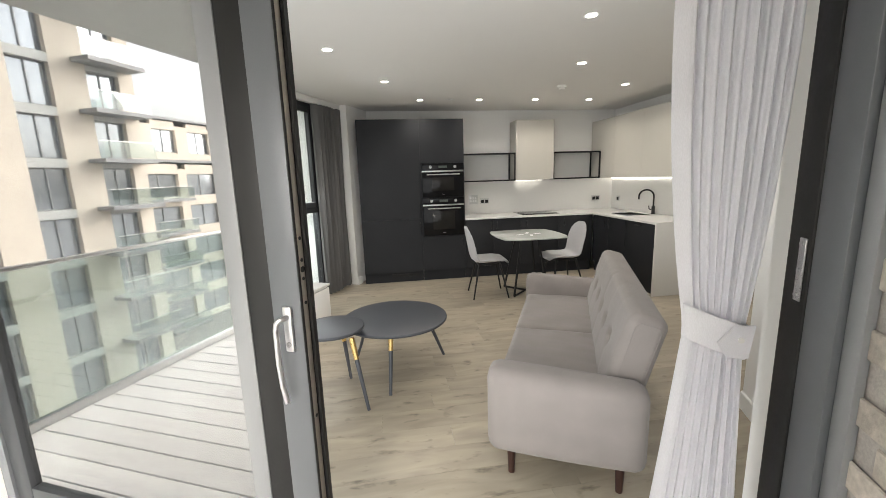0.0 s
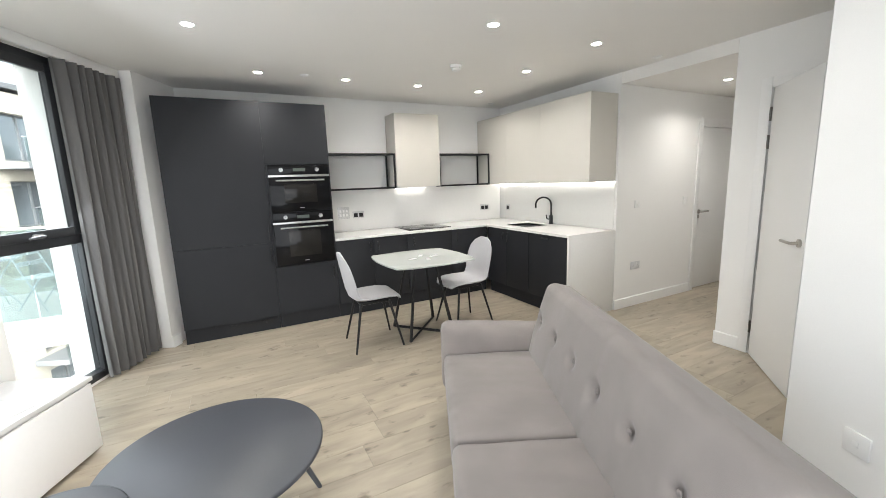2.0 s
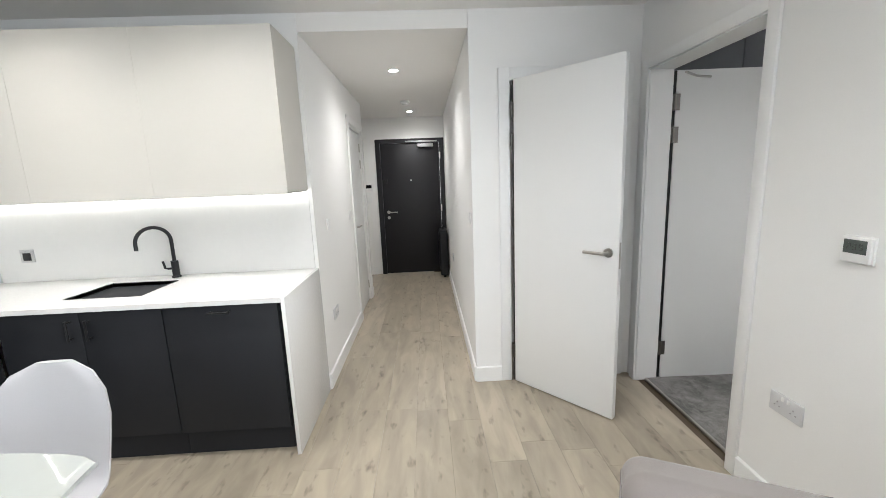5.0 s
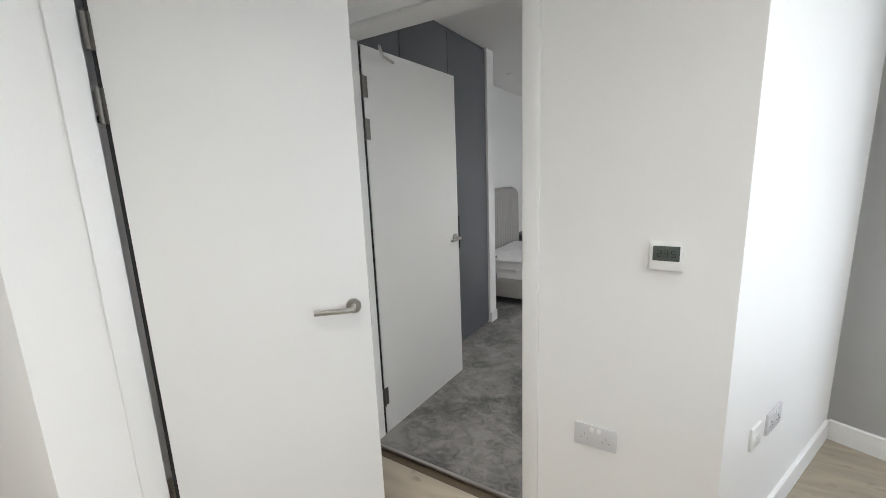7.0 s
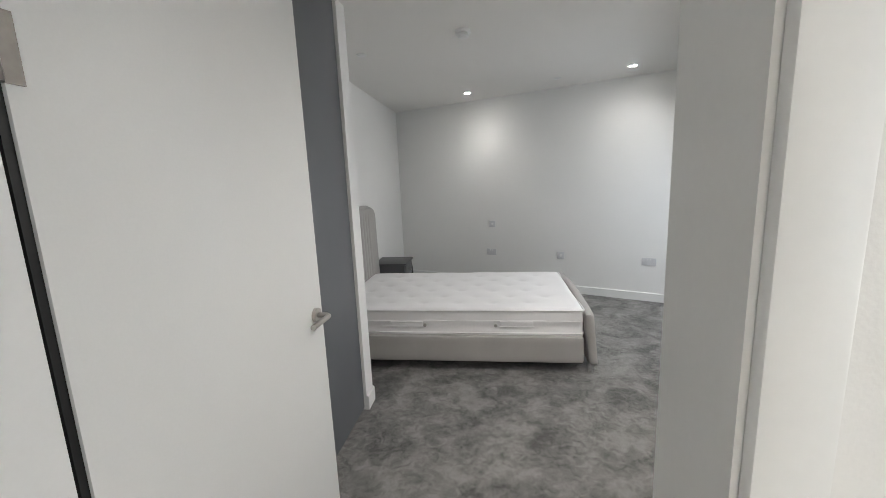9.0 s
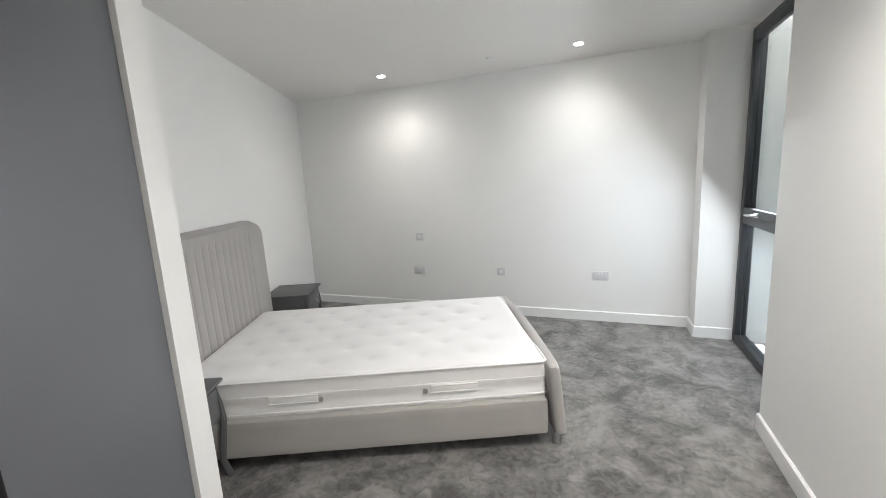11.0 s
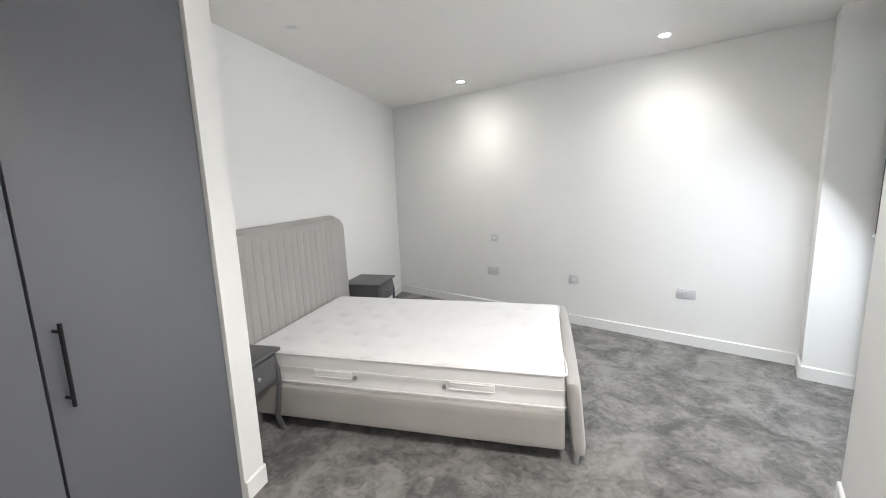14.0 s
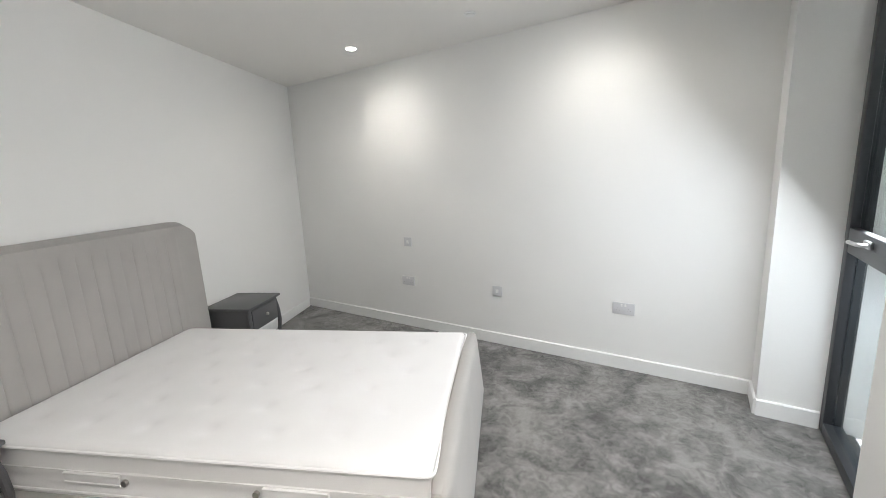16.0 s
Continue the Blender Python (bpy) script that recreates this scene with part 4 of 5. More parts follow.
def open_shelf(x0, x1, y0, z0, z1):
    s = thing("open_shelf", pose(x0, y0, z0), "black metal frame shelf open at the front", "shelf", "black frame shelves")
    w, dp, h, t = x1 - x0, 5.741 - y0, z1 - z0, 0.018
    for nm, bx in (("bottom_board", (0, w, 0, dp, 0, 0.012)), ("top_board", (0, w, 0, dp, h - 0.012, h))):
        part(nm, box(*bx), BLACK, s)
    for x in (0, w - t):
        for y in (0, dp - t):
            part("post", box(x, x + t, y, y + t, 0.012, h - 0.012), BLACK, s)
    for z in (0.0121, h - 0.0121 - 0.010):
        part("front_rail", box(t, w - t, 0, 0.010, z, z + 0.010), BLACK, s)


open_shelf(2.302, 3.165, 5.44, 1.412, 1.835)
open_shelf(3.775, 4.556, 5.44, 1.412, 1.835)


def plate(name, m, w, h, label, category, dots=(), material=None, group=""):
    """A wall plate in the local xz plane, facing -y; dots: (x, z, w, h, material)."""
    p = thing(name, m, label, category, group)
    part("plate", box(-w / 2, w / 2, -0.009, 0.0, -h / 2, h / 2, 0.002), material or PLASTIC, p)
    for x, z, a, b, mm in dots:
        part("insert", box(x - a / 2, x + a / 2, -0.0115, -0.0088, z - b / 2, z + b / 2, 0.0005), mm, p)
    return p


def socket(m, metal=False, single=False):
    face = STEEL if metal else SOCKSHADE
    w = 0.086 if single else 0.146
    dots = []
    for c in ((0,) if single else (-0.036, 0.036)):
        for dx, dz, a, b in ((-0.011, -0.012, 0.006, 0.004), (0.011, -0.012, 0.006, 0.004), (0, 0.004, 0.004, 0.007)):
            dots.append((c + dx, dz, a, b, GREYPL if not metal else BLACK))
        if not single:
            dots.append((c * 0.35, 0.026, 0.012, 0.018, PLASTIC if not metal else BLACK))
    if metal:
        dots = [(c, -0.004, 0.05, 0.05, BLACK) for c in ((0,) if single else (-0.034, 0.034))]
    plate("wall_socket", m, w, 0.086, ("brushed steel" if metal else "white plastic") + (" single" if single else " double") + " wall socket", "socket", dots, face, "wall sockets")


def switch(m, n=1, w=0.086):
    plate("light_switch", m, w, 0.086, "white plastic light switch plate", "switch", [((k - (n - 1) / 2) * 0.022, 0, 0.016, 0.03, PLASTIC) for k in range(n)], PLASTIC, "light switches")


BACKW, SIDEW = pose(0, 5.741, 0), pose(4.951, 0, 0, 0, 0, -90)
plate("grid_switch", BACKW @ pose(2.56, 0, 1.13), 0.146, 0.146, "brushed steel grid of kitchen appliance switches", "switch", [((k % 3 - 1) * 0.04, (k // 3 - 0.5) * 0.05, 0.02, 0.03, PLASTIC) for k in range(6)], STEEL)
socket(BACKW @ pose(2.745, 0, 1.10), True)
socket(BACKW @ pose(4.66, 0, 1.082), True)
socket(SIDEW @ pose(-5.54, 0, 1.073), True, True)
HN = pose(0, 3.67, 0)
switch(HN @ pose(5.29, 0, 1.158))
socket(HN @ pose(5.30, 0, 0.468))
switch(HN @ pose(6.17, 0, 1.151), 2)
# hall south wall, thermostat wall, living wall
FLIP = pose(0, 2.61, 0, 0, 0, 180)
switch(FLIP @ pose(-5.12, 0, 1.18), 2)
socket(FLIP @ pose(-7.1, 0, 0.50))
TH = pose(0, 1.49, 0, 0, 0, 180)
th = plate("thermostat", TH @ pose(-3.515, 0, 1.182), 0.098, 0.092, "white wall thermostat with a dark display reading 23.5", "thermostat")
part("case", box(-0.046, 0.046, -0.022, -0.0088, -0.043, 0.043, 0.005), PLASTIC, th)
part("screen", box(-0.036, 0.036, -0.0236, -0.0215, -0.012, 0.034, 0.001), DISPLAY, th, "dark display with grey digits")
SEG = {"2": "abged", "3": "abgcd", "5": "afgcd"}
bars = bmesh.new()
for i, ch in enumerate("235"):
    cx = -0.018 + i * 0.017 + (0.003 if i == 2 else 0)
    for s in SEG[ch]:
        x0, x1, z0, z1 = {"a": (-0.005, 0.005, 0.0085, 0.0105), "g": (-0.005, 0.005, -0.001, 0.001), "d": (-0.005, 0.005, -0.0105, -0.0085),
                          "f": (-0.006, -0.004, 0.0, 0.0095), "b": (0.004, 0.006, 0.0, 0.0095), "e": (-0.006, -0.004, -0.0095, 0.0), "c": (0.004, 0.006, -0.0095, 0.0)}[s]
        box(cx + x0, cx + x1, -0.0243, -0.0235, 0.011 + z0, 0.011 + z1, bm=bars)
box(0.0045, 0.0065, -0.0243, -0.0235, 0.0005, 0.0025, bm=bars)
part("digits", bars, mat("display_digits", (0.005, 0.006, 0.005), 0.4), th)
socket(TH @ pose(-3.70, 0, 0.497))
socket(LIV @ pose(0, 1.32, 0, 0, 0, 180) @ pose(-2.17, 0, 0.50))
LE = LIV @ pose(2.432, 0, 0, 0, 0, -90)
plate("wall_socket", LE @ pose(-2.44, 0, 0.505), 0.086, 0.086, "white plastic single outlet plate", "socket", [(0, 0, 0.02, 0.02, PLASTIC)], PLASTIC, "wall sockets")
socket(LE @ pose(-2.26, 0, 0.50))
ic = plate("intercom", pose(8.50, 0, 0, 0, 0, -90) @ pose(-3.80, 0, 1.37), 0.13, 0.10, "white wall intercom with a small dark screen", "intercom", [(0, 0.015, 0.10, 0.05, BLACKG)])
switch(pose(8.50, 0, 0, 0, 0, -90) @ pose(-3.80, 0, 1.18))
# bedroom plates on the slanted wall, and by the ceiling
BS = LIV @ pose(0, -1.60, 0, 0, 0, 180)
for v, z, kind in ((5.30, 0.862, "sw"), (5.32, 0.475, "so"), (4.37, 0.484, "si"), (3.38, 0.472, "so")):
    if kind == "so":
        socket(BS @ pose(-v, 0, z))
    else:
        plate("wall_plate", BS @ pose(-v, 0, z), 0.086, 0.086, "small white plastic outlet plate", "outlet", [(0, 0.0, 0.024, 0.03, PLASTIC)], SOCKSHADE, "wall plates")


def ceiling_disc(name, x, y, z, r, h, label, category):
    s = thing(name, pose(x, y, z), label, category)
    part("base", disc(0, 0, -h * 0.45, 0, r, 40, 0.002), PLASTIC, s)
    part("cap", disc(0, 0, -h, -h * 0.45, r * 0.72, 40, h * 0.2), PLASTIC, s)


ceiling_disc("smoke_alarm", 3.255, 4.06, CEIL, 0.055, 0.045, "round white smoke alarm on the ceiling", "smoke alarm")
ceiling_disc("smoke_alarm", 7.25, 3.12, HALL_CEIL, 0.055, 0.045, "round white smoke alarm on the ceiling", "smoke alarm")
ceiling_disc("smoke_alarm", 4.363, -1.16, CEIL, 0.055, 0.05, "round white smoke alarm on the ceiling", "smoke alarm")
for x, y, z in ((2.074, 4.84, CEIL), (4.80, 3.18, CEIL), (4.60, 5.45, CEIL), (3.474, -2.771, CEIL), (5.21, -1.50, CEIL)):
    ceiling_disc("sprinkler_cover", x, y, z, 0.042, 0.012, "flat white sprinkler cover plate on the ceiling", "sprinkler cover")


# ---- dining table and chairs ----
dt = thing("dining_table", pose(2.90, 4.22, 0), "square pale glass dining table on crossed black legs", "table")
outline = []
for k in range(4):
    for i in range(14):
        q = i / 14 * 2 - 1
        e, b = 0.40 * q, 0.425 - 0.045 * q * q - (0.02 * max(0, abs(q) - 0.85) / 0.15)
        outline.append(((e, -b), (b, e), (-e, b), (-b, -e))[k])
top = prism(outline, 0.752, 0.764)
rim = [e for e in top.edges if abs(e.verts[0].co.z - e.verts[1].co.z) < 1e-6]
bmesh.ops.bevel(top, geom=rim, offset=0.004, segments=2, profile=0.5, affect="EDGES")
part("glass_top", top, TABLEG, dt, "pale glass top with bowed sides")
for x, y, turn in ((-0.10, -0.03, 20), (0.02, -0.11, 70), (0.03, 0.08, 60), (0.13, -0.01, 15)):
    fp = part("fixing_plate", box(-0.045, 0.045, -0.019, 0.019, 0.0, 0.0008), SATIN, dt, "bright metal fixing plate")
    fp.matrix_local = pose(x, y, 0.7642, 0, 0, turn)
for (bx, by), (tx, ty) in (((-0.22, -0.17), (0.16, 0.20)), ((0.23, -0.18), (-0.16, 0.20)), ((-0.20, 0.31), (0.16, -0.14)), ((0.26, 0.33), (-0.16, -0.14))):
    part("leg", rod((bx, by, 0.012), (bx * 0.45, by * 0.45, 0.75), 0.017, 0.014, seg=4), BLACK, dt)
for a, b in (((-0.22, -0.17), (0.26, 0.33)), ((0.23, -0.18), (-0.20, 0.31))):
    part("floor_bar", rod((a[0], a[1], 0.014), (b[0], b[1], 0.014), 0.014, seg=4), BLACK, dt)
for x, y in ((-0.1, -0.08), (0.1, -0.08), (-0.09, 0.15), (0.12, 0.15)):
    part("pad", disc(x, y, 0.744, 0.7515, 0.032, 24), STEEL, dt)


def dining_chair(m):
    c = thing("dining_chair", m, "light grey upholstered dining chair on thin black legs", "chair", "dining chairs")
    bm = bmesh.new()
    n, k = 12, 22
    prof = [(0.235, 0.435), (0.20, 0.462), (0.10, 0.462), (0.0, 0.452), (-0.09, 0.447), (-0.155, 0.457), (-0.195, 0.49), (-0.215, 0.55), (-0.23, 0.63), (-0.245, 0.71), (-0.258, 0.79), (-0.268, 0.85), (-0.273, 0.885)]
    half = [0.15, 0.205, 0.225, 0.225, 0.215, 0.205, 0.20, 0.20, 0.205, 0.205, 0.185, 0.135, 0.06]
    lift = [0.0, 0.01, 0.022, 0.032, 0.036, 0.03, 0.015, 0.0, 0, 0, 0, 0, 0]
    fwd = [0, 0, 0, 0, 0.0, 0.02, 0.04, 0.045, 0.045, 0.04, 0.03, 0.015, 0.0]
    layers = []
    for side in (0, 1):
        rows = []
        for i, (px, pz) in enumerate(prof):
            a = prof[max(0, i - 1)]
            b = prof[min(len(prof) - 1, i + 1)]
            nx, nz = -(b[1] - a[1]), b[0] - a[0]
            ln = math.hypot(nx, nz) or 1
            row = []
            for j in range(n + 1):
                s = j / n * 2 - 1
                off = (0.016 - 0.012 * abs(s) ** 4) * (-1 if side else 1)
                row.append(bm.verts.new((px + fwd[i] * s * s - nx / ln * off, half[i] * s, pz + lift[i] * s * s - nz / ln * off)))
            rows.append(row)
        layers.append(rows)
        for i in range(len(prof) - 1):
            for j in range(n):
                bm.faces.new((rows[i][j], rows[i][j + 1], rows[i + 1][j + 1], rows[i + 1][j]))
    A, B = layers
    for i in range(len(prof) - 1):
        for j in (0, n):
            bm.faces.new((A[i][j], A[i + 1][j], B[i + 1][j], B[i][j]))
    for j in range(n):
        for i in (0, len(prof) - 1):
            bm.faces.new((A[i][j], A[i][j + 1], B[i][j + 1], B[i][j]))
    part("shell", bm, CHAIRF, c, "light grey fabric seat shell")
    part("under_frame", box(-0.14, 0.14, -0.12, 0.12, 0.405, 0.432, 0.008), BLACK, c)
    for sx in (-1, 1):
        for sy in (-1, 1):
            part("leg", rod((0.22 * sx, 0.215 * sy, 0), (0.13 * sx, 0.12 * sy, 0.425), 0.009, 0.0125, seg=12), BLACK, c)
    return c


first = dining_chair(pose(2.40, 4.27, 0, 0, 0, -3))
copy_thing(first, pose(3.385, 4.25, 0, 0, 0, 182))


# ---- living room ----
sofa = thing("sofa", pose(*liv(0.955, 1.72), 0, 0, 0, -26), "grey velvet three-seat sofa with buttoned back and dark legs", "sofa")


def crown(h):
    """A slightly domed cushion top with soft creases across it."""
    def lift(p, s):
        if s.z <= 0:
            return Vector((0, 0, 0))
        crease = noise.noise(Vector((p.x * 4, p.y * 17 + 2 * p.x, 3.1))) * 0.0045 + noise.noise(p * 6) * 0.004
        return Vector((0, 0, h * (1 - s.x ** 2) * (1 - s.y ** 2) + crease))
    return lift


def armshape(p, s):
    return Vector((0, 0.012 * s.y * (1 - s.x ** 2), 0.02 * (s.x + 0.2) * -1 * (0.5 + 0.5 * s.z) + 0.006 * (1 - s.y ** 2)))


for y0, y1 in ((0.0, 0.165), (1.845, 2.01)):
    part("arm", soft(0.0, 0.72, y0, y1, 0.165, 0.585, 0.055, 14, armshape), SOFA, sofa)
part("seat_base", soft(0.03, 0.66, 0.165, 1.845, 0.165, 0.30, 0.02, 8), SOFA, sofa)
for y0, y1 in ((0.168, 1.004), (1.006, 1.842)):
    part("seat_cushion", soft(0.012, 0.60, y0, y1, 0.26, 0.438, 0.04, 40, crown(0.014)), SOFA, sofa)
LEAN = 15.0
TUFTS = [0.30 + 0.262 * k for k in range(6)]


def tufted(p, s):
    d = Vector((0, 0, 0))
    if s.x < 0:
        d.x += -0.012 * (1 - s.z ** 2)
        for ty in TUFTS:
            r2 = ((p.y + 0.84 - ty + 0.01) ** 2 + (p.z - 0.02) ** 2) / 0.0016
            d.x += 0.034 * math.exp(-r2 * 1.3)
            d.x += 0.006 * math.exp(-((p.y + 0.84 - ty + 0.01) ** 2) / 0.0006) * (0.5 if p.z < 0.02 else 0.2)
        d.x += 0.014 * math.exp(-(p.y / 0.008) ** 2)
    return d


bk = soft(-0.085, 0.085, -0.84, 0.84, -0.26, 0.26, 0.05, 84, tufted)
bk.transform(pose(0.665, 1.005, 0.60, 0, LEAN, 0))
part("backrest", bk, SOFA, sofa)
for side in (-1, 1):
    y = side * 0.838
    loop = [(-0.052, y, -0.20), (-0.056, y, 0.20), (-0.040, y, 0.222), (0.040, y, 0.222), (0.056, y, 0.20), (0.056, y, -0.20)]
    welt = tube(loop, 0.0022, 8)
    welt.transform(pose(0.665, 1.005, 0.60, 0, LEAN, 0))
    part("seam", welt, SOFA, sofa)
for ty in TUFTS:
    p = pose(0.665, 1.005, 0.60, 0, LEAN, 0) @ Vector((-0.080, ty - 0.84 - 0.01, 0.02))
    bm = bmesh.new()
    bmesh.ops.create_uvsphere(bm, u_segments=12, v_segments=8, radius=0.012, matrix=Matrix.Translation(p) @ Matrix.Diagonal((0.5, 1, 1, 1)))
    part("button", bm, SOFA, sofa)
for x in (0.11, 0.62):
    for y in (0.10, 1.91):
        part("leg", rod((x, y, 0), (x, y, 0.17), 0.016, 0.024, seg=16), DARKWOOD, sofa, "dark wooden tapered leg")


def coffee_table(x, y, r, h, feet, group="nesting coffee tables"):
    t = thing("coffee_table", pose(x, y, 0), "round slate grey coffee table on brass-topped legs", "coffee table", group)
    part("table_top", disc(0, 0, h - 0.022, h, r, 72, 0.008), TABLETOP, t)
    for fx, fy in feet:
        foot, head = Vector((fx - x, fy - y, 0)), Vector(((fx - x) * 0.62, (fy - y) * 0.62, h - 0.022))
        mid = foot.lerp(head, 0.70)
        lg = part("leg", rod(foot, mid, 0.011, 0.0155, seg=18), TABLETOP, t)
        part("brass_sleeve", rod(mid, head, 0.0165, 0.019, seg=18), BRASS, lg, "brass sleeve")
    return t


coffee_table(1.178, 2.535, 0.415, 0.42, ((1.112, 2.078), (1.577, 2.65), (0.843, 2.776)))
coffee_table(0.725, 2.235, 0.228, 0.49, ((0.967, 1.926), (0.815, 2.39), (0.505, 2.016)))

bn = thing("tv_bench", LIV @ pose(-1.455, 0, 0), "low white gloss TV bench with drawer fronts", "TV bench")
part("body", box(0.0, 0.455, 1.72, 3.50, 0.02, 0.43), BENCHW, bn)
part("top", box(0.0, 0.475, 1.715, 3.515, 0.4305, 0.455, 0.002), BENCHW, bn)
for a, b in ((1.722, 2.31), (2.314, 2.905), (2.909, 3.50)):
    part("drawer_front", box(0.456, 0.474, a, b, 0.03, 0.418, 0.002), BENCHW, bn)
mp = thing("media_plate", LIV @ pose(-1.47, 2.86, 0.62, 0, 0, 90), "pale wall plate with a row of media sockets", "media plate")
part("plate", box(-0.26, 0.24, -0.008, 0.0, -0.11, 0.10, 0.003), PLASTIC, mp)
for k in range(5):
    part("outlet", box(-0.06 + k * 0.045, -0.035 + k * 0.045, -0.011, -0.0078, 0.02 + 0.012 * (k % 2), 0.045 + 0.012 * (k % 2)), GREYPL, mp)
PACK = mat("milky_plastic_film", (0.78, 0.78, 0.79), 0.22, grain=0.03, scale=20, bump=0.004)


def crumple(p, s):
    return Vector((0, 0, 0.035 * noise.noise(p * 7) + 0.012 * noise.noise(p * 23))) * (0.5 + 0.5 * s.z)


pk = soft(-0.17, 0.17, -0.26, 0.26, 0.0, 0.12, 0.05, 20, crumple)
solid("plastic_bag", pk, PACK, LIV @ pose(-1.22, 2.52, 0.462, 0, 0, 8), "crumpled milky plastic packing bag on the bench", "plastic bag")
lf = thing("leaflet", LIV @ pose(-1.20, 3.05, 0.456, 0, 0, -12), "white instruction leaflet with a small dark picture", "leaflet")
part("sheet", box(-0.15, 0.15, -0.21, 0.21, 0, 0.004, 0.001), mat("paper", (0.78, 0.78, 0.78), 0.5, grain=0.02), lf)
for k, (x, y, w, h, c) in enumerate(((-0.05, -0.03, 0.05, 0.10, (0.05, 0.03, 0.06)), (0.02, -0.06, 0.04, 0.06, (0.10, 0.03, 0.05)), (-0.02, 0.05, 0.03, 0.05, (0.03, 0.04, 0.10)))):
    part("picture", box(x - w / 2, x + w / 2, y - h / 2, y + h / 2, 0.004, 0.0048), mat("print", c, 0.4, grain=0.1), lf)
cb = thing("power_cable", LIV @ pose(-1.40, 2.75, 0.457), "thin dark power cable trailing on the bench", "cable")
part("wire", tube([(0.0, 0.0, 0.004), (0.03, 0.08, 0.004), (0.02, 0.18, 0.004), (0.06, 0.27, 0.005), (0.11, 0.30, 0.006)], 0.003, 6), BLACK, cb)
# hall and cupboard
sc = thing("suitcase", pose(8.22, 2.69, 0), "tall black upright case by the entrance door", "case")
part("shell", soft(-0.17, 0.17, -0.065, 0.065, 0.03, 0.72, 0.03, 8), BLACK, sc)
part("grip", tube([(-0.08, 0, 0.71), (-0.08, 0, 0.765), (0.08, 0, 0.765), (0.08, 0, 0.71)], 0.008), BLACK, sc)
for x in (-0.13, 0.13):
    part("wheel", rod((x, -0.02, 0.018), (x, 0.02, 0.018), 0.018), RUBBER, sc)
cr = thing("clothes_rail", pose(5.35, 0, 1.70), "dark metal clothes rail under a cupboard shelf", "clothes rail")
part("rail", rod((0, 1.505, 0), (0, 2.465, 0), 0.0125), BLACK, cr)
part("shelf_board", box(-0.22, 0.262, 1.495, 2.475, 0.06, 0.08), DOORW, cr, "white shelf board")
part("batten", box(0.235, 0.262, 1.495, 2.475, 0.0, 0.06), DOORW, cr)


# ---- bedroom ----
bed = thing("bed", pose(0, 0, 0), "pale grey upholstered bed frame with a channelled headboard", "bed")
HB0, HB1, HBT = -2.535, -0.995, 1.238


def headboard():
    bm = bmesh.new()
    n, rows = 420, 40
    layers = []
    for side in (0, 1):
        grid = []
        for j in range(rows + 1):
            row = []
            for i in range(n + 1):
                s = i / n + 0.055 * math.sin(math.tau * i / n) * -1
                y = HB0 + (HB1 - HB0) * s
                edge = min(y - HB0, HB1 - y)
                top = HBT - (0.165 - math.sqrt(max(0, 0.165 ** 2 - (0.165 - edge) ** 2)) if edge < 0.165 else 0)
                z = 0.10 + (top - 0.10) * j / rows
                inset = min(1.0, max(0.0, (min(s - 0.13, 0.93 - s)) / 0.02)) * min(1.0, max(0.0, (top - z - 0.075) / 0.03))
                puff = 0.0 if side else 0.013 * (1 - inset + inset * abs(math.sin((s - 0.13) / 0.80 * 15 * math.pi)) ** 0.35)
                rim = min(1.0, min(edge, top - z) / 0.03)
                x = 5.595 if side else 5.51 + (1 - math.sqrt(max(0.0, rim))) * 0.04 - puff * rim
                row.append(bm.verts.new((x - (0.0 if side else 0.02 * (1 - z / HBT)), y, z)))
            grid.append(row)
        layers.append(grid)
        for j in range(rows):
            for i in range(n):
                bm.faces.new((grid[j][i], grid[j][i + 1], grid[j + 1][i + 1], grid[j + 1][i]))
    A, B = layers
    for i in range(n):
        for j in (0, rows):
            bm.faces.new((A[j][i], A[j][i + 1], B[j][i + 1], B[j][i]))
    for j in range(rows):
        for i in (0, n):
            bm.faces.new((A[j][i], A[j + 1][i], B[j + 1][i], B[j][i]))
    return bm


part("headboard", headboard(), BEDF, bed, "grey headboard with vertical channels")
for y0, y1 in ((-1.105, -1.03), (-2.345, -2.270)):
    part("side_rail", soft(3.53, 5.48, y0, y1, 0.095, 0.297, 0.016, 8), BEDF, bed)


def footcurve(p, s):
    return Vector((0.02 * s.z, 0, 0.03 * (1 - s.y ** 2) * (0.5 + 0.5 * s.z)))


part("footboard", soft(3.44, 3.515, -2.36, -1.02, 0.075, 0.485, 0.034, 20, footcurve), BEDF, bed)
part("slat_base", box(3.53, 5.47, -2.29, -1.09, 0.22, 0.27), DARKWOOD, bed)
for x, y in ((3.475, -1.07), (3.475, -2.31), (5.40, -1.06), (5.40, -2.32)):
    part("leg", rod((x, y, 0.012), (x, y, 0.09), 0.017, 0.024), STEEL, bed)
mt = thing("mattress", pose(0, 0, 0), "bare white tufted mattress with side handles", "mattress")
TUFT = [(3.78 + 0.28 * i + (0.14 if j % 2 else 0), -2.12 + 0.175 * j) for j in range(6) for i in range(6)]


def quilt(p, s):
    d = Vector((0, 0, 0))
    if s.z > 0.2:
        x, y = p.x + 4.495, p.y - 1.685
        d.z += 0.006 * noise.noise(Vector((x * 5, y * 5, 0)))
        for tx, ty in TUFT:
            r2 = (x - tx) ** 2 + (y - ty) ** 2
            d.z -= (0.007 * math.exp(-r2 / 0.0011) + 0.009 * math.exp(-r2 / 0.005))
    else:
        d.y += 0.004 * math.sin(p.z * 60) * s.y
    return d


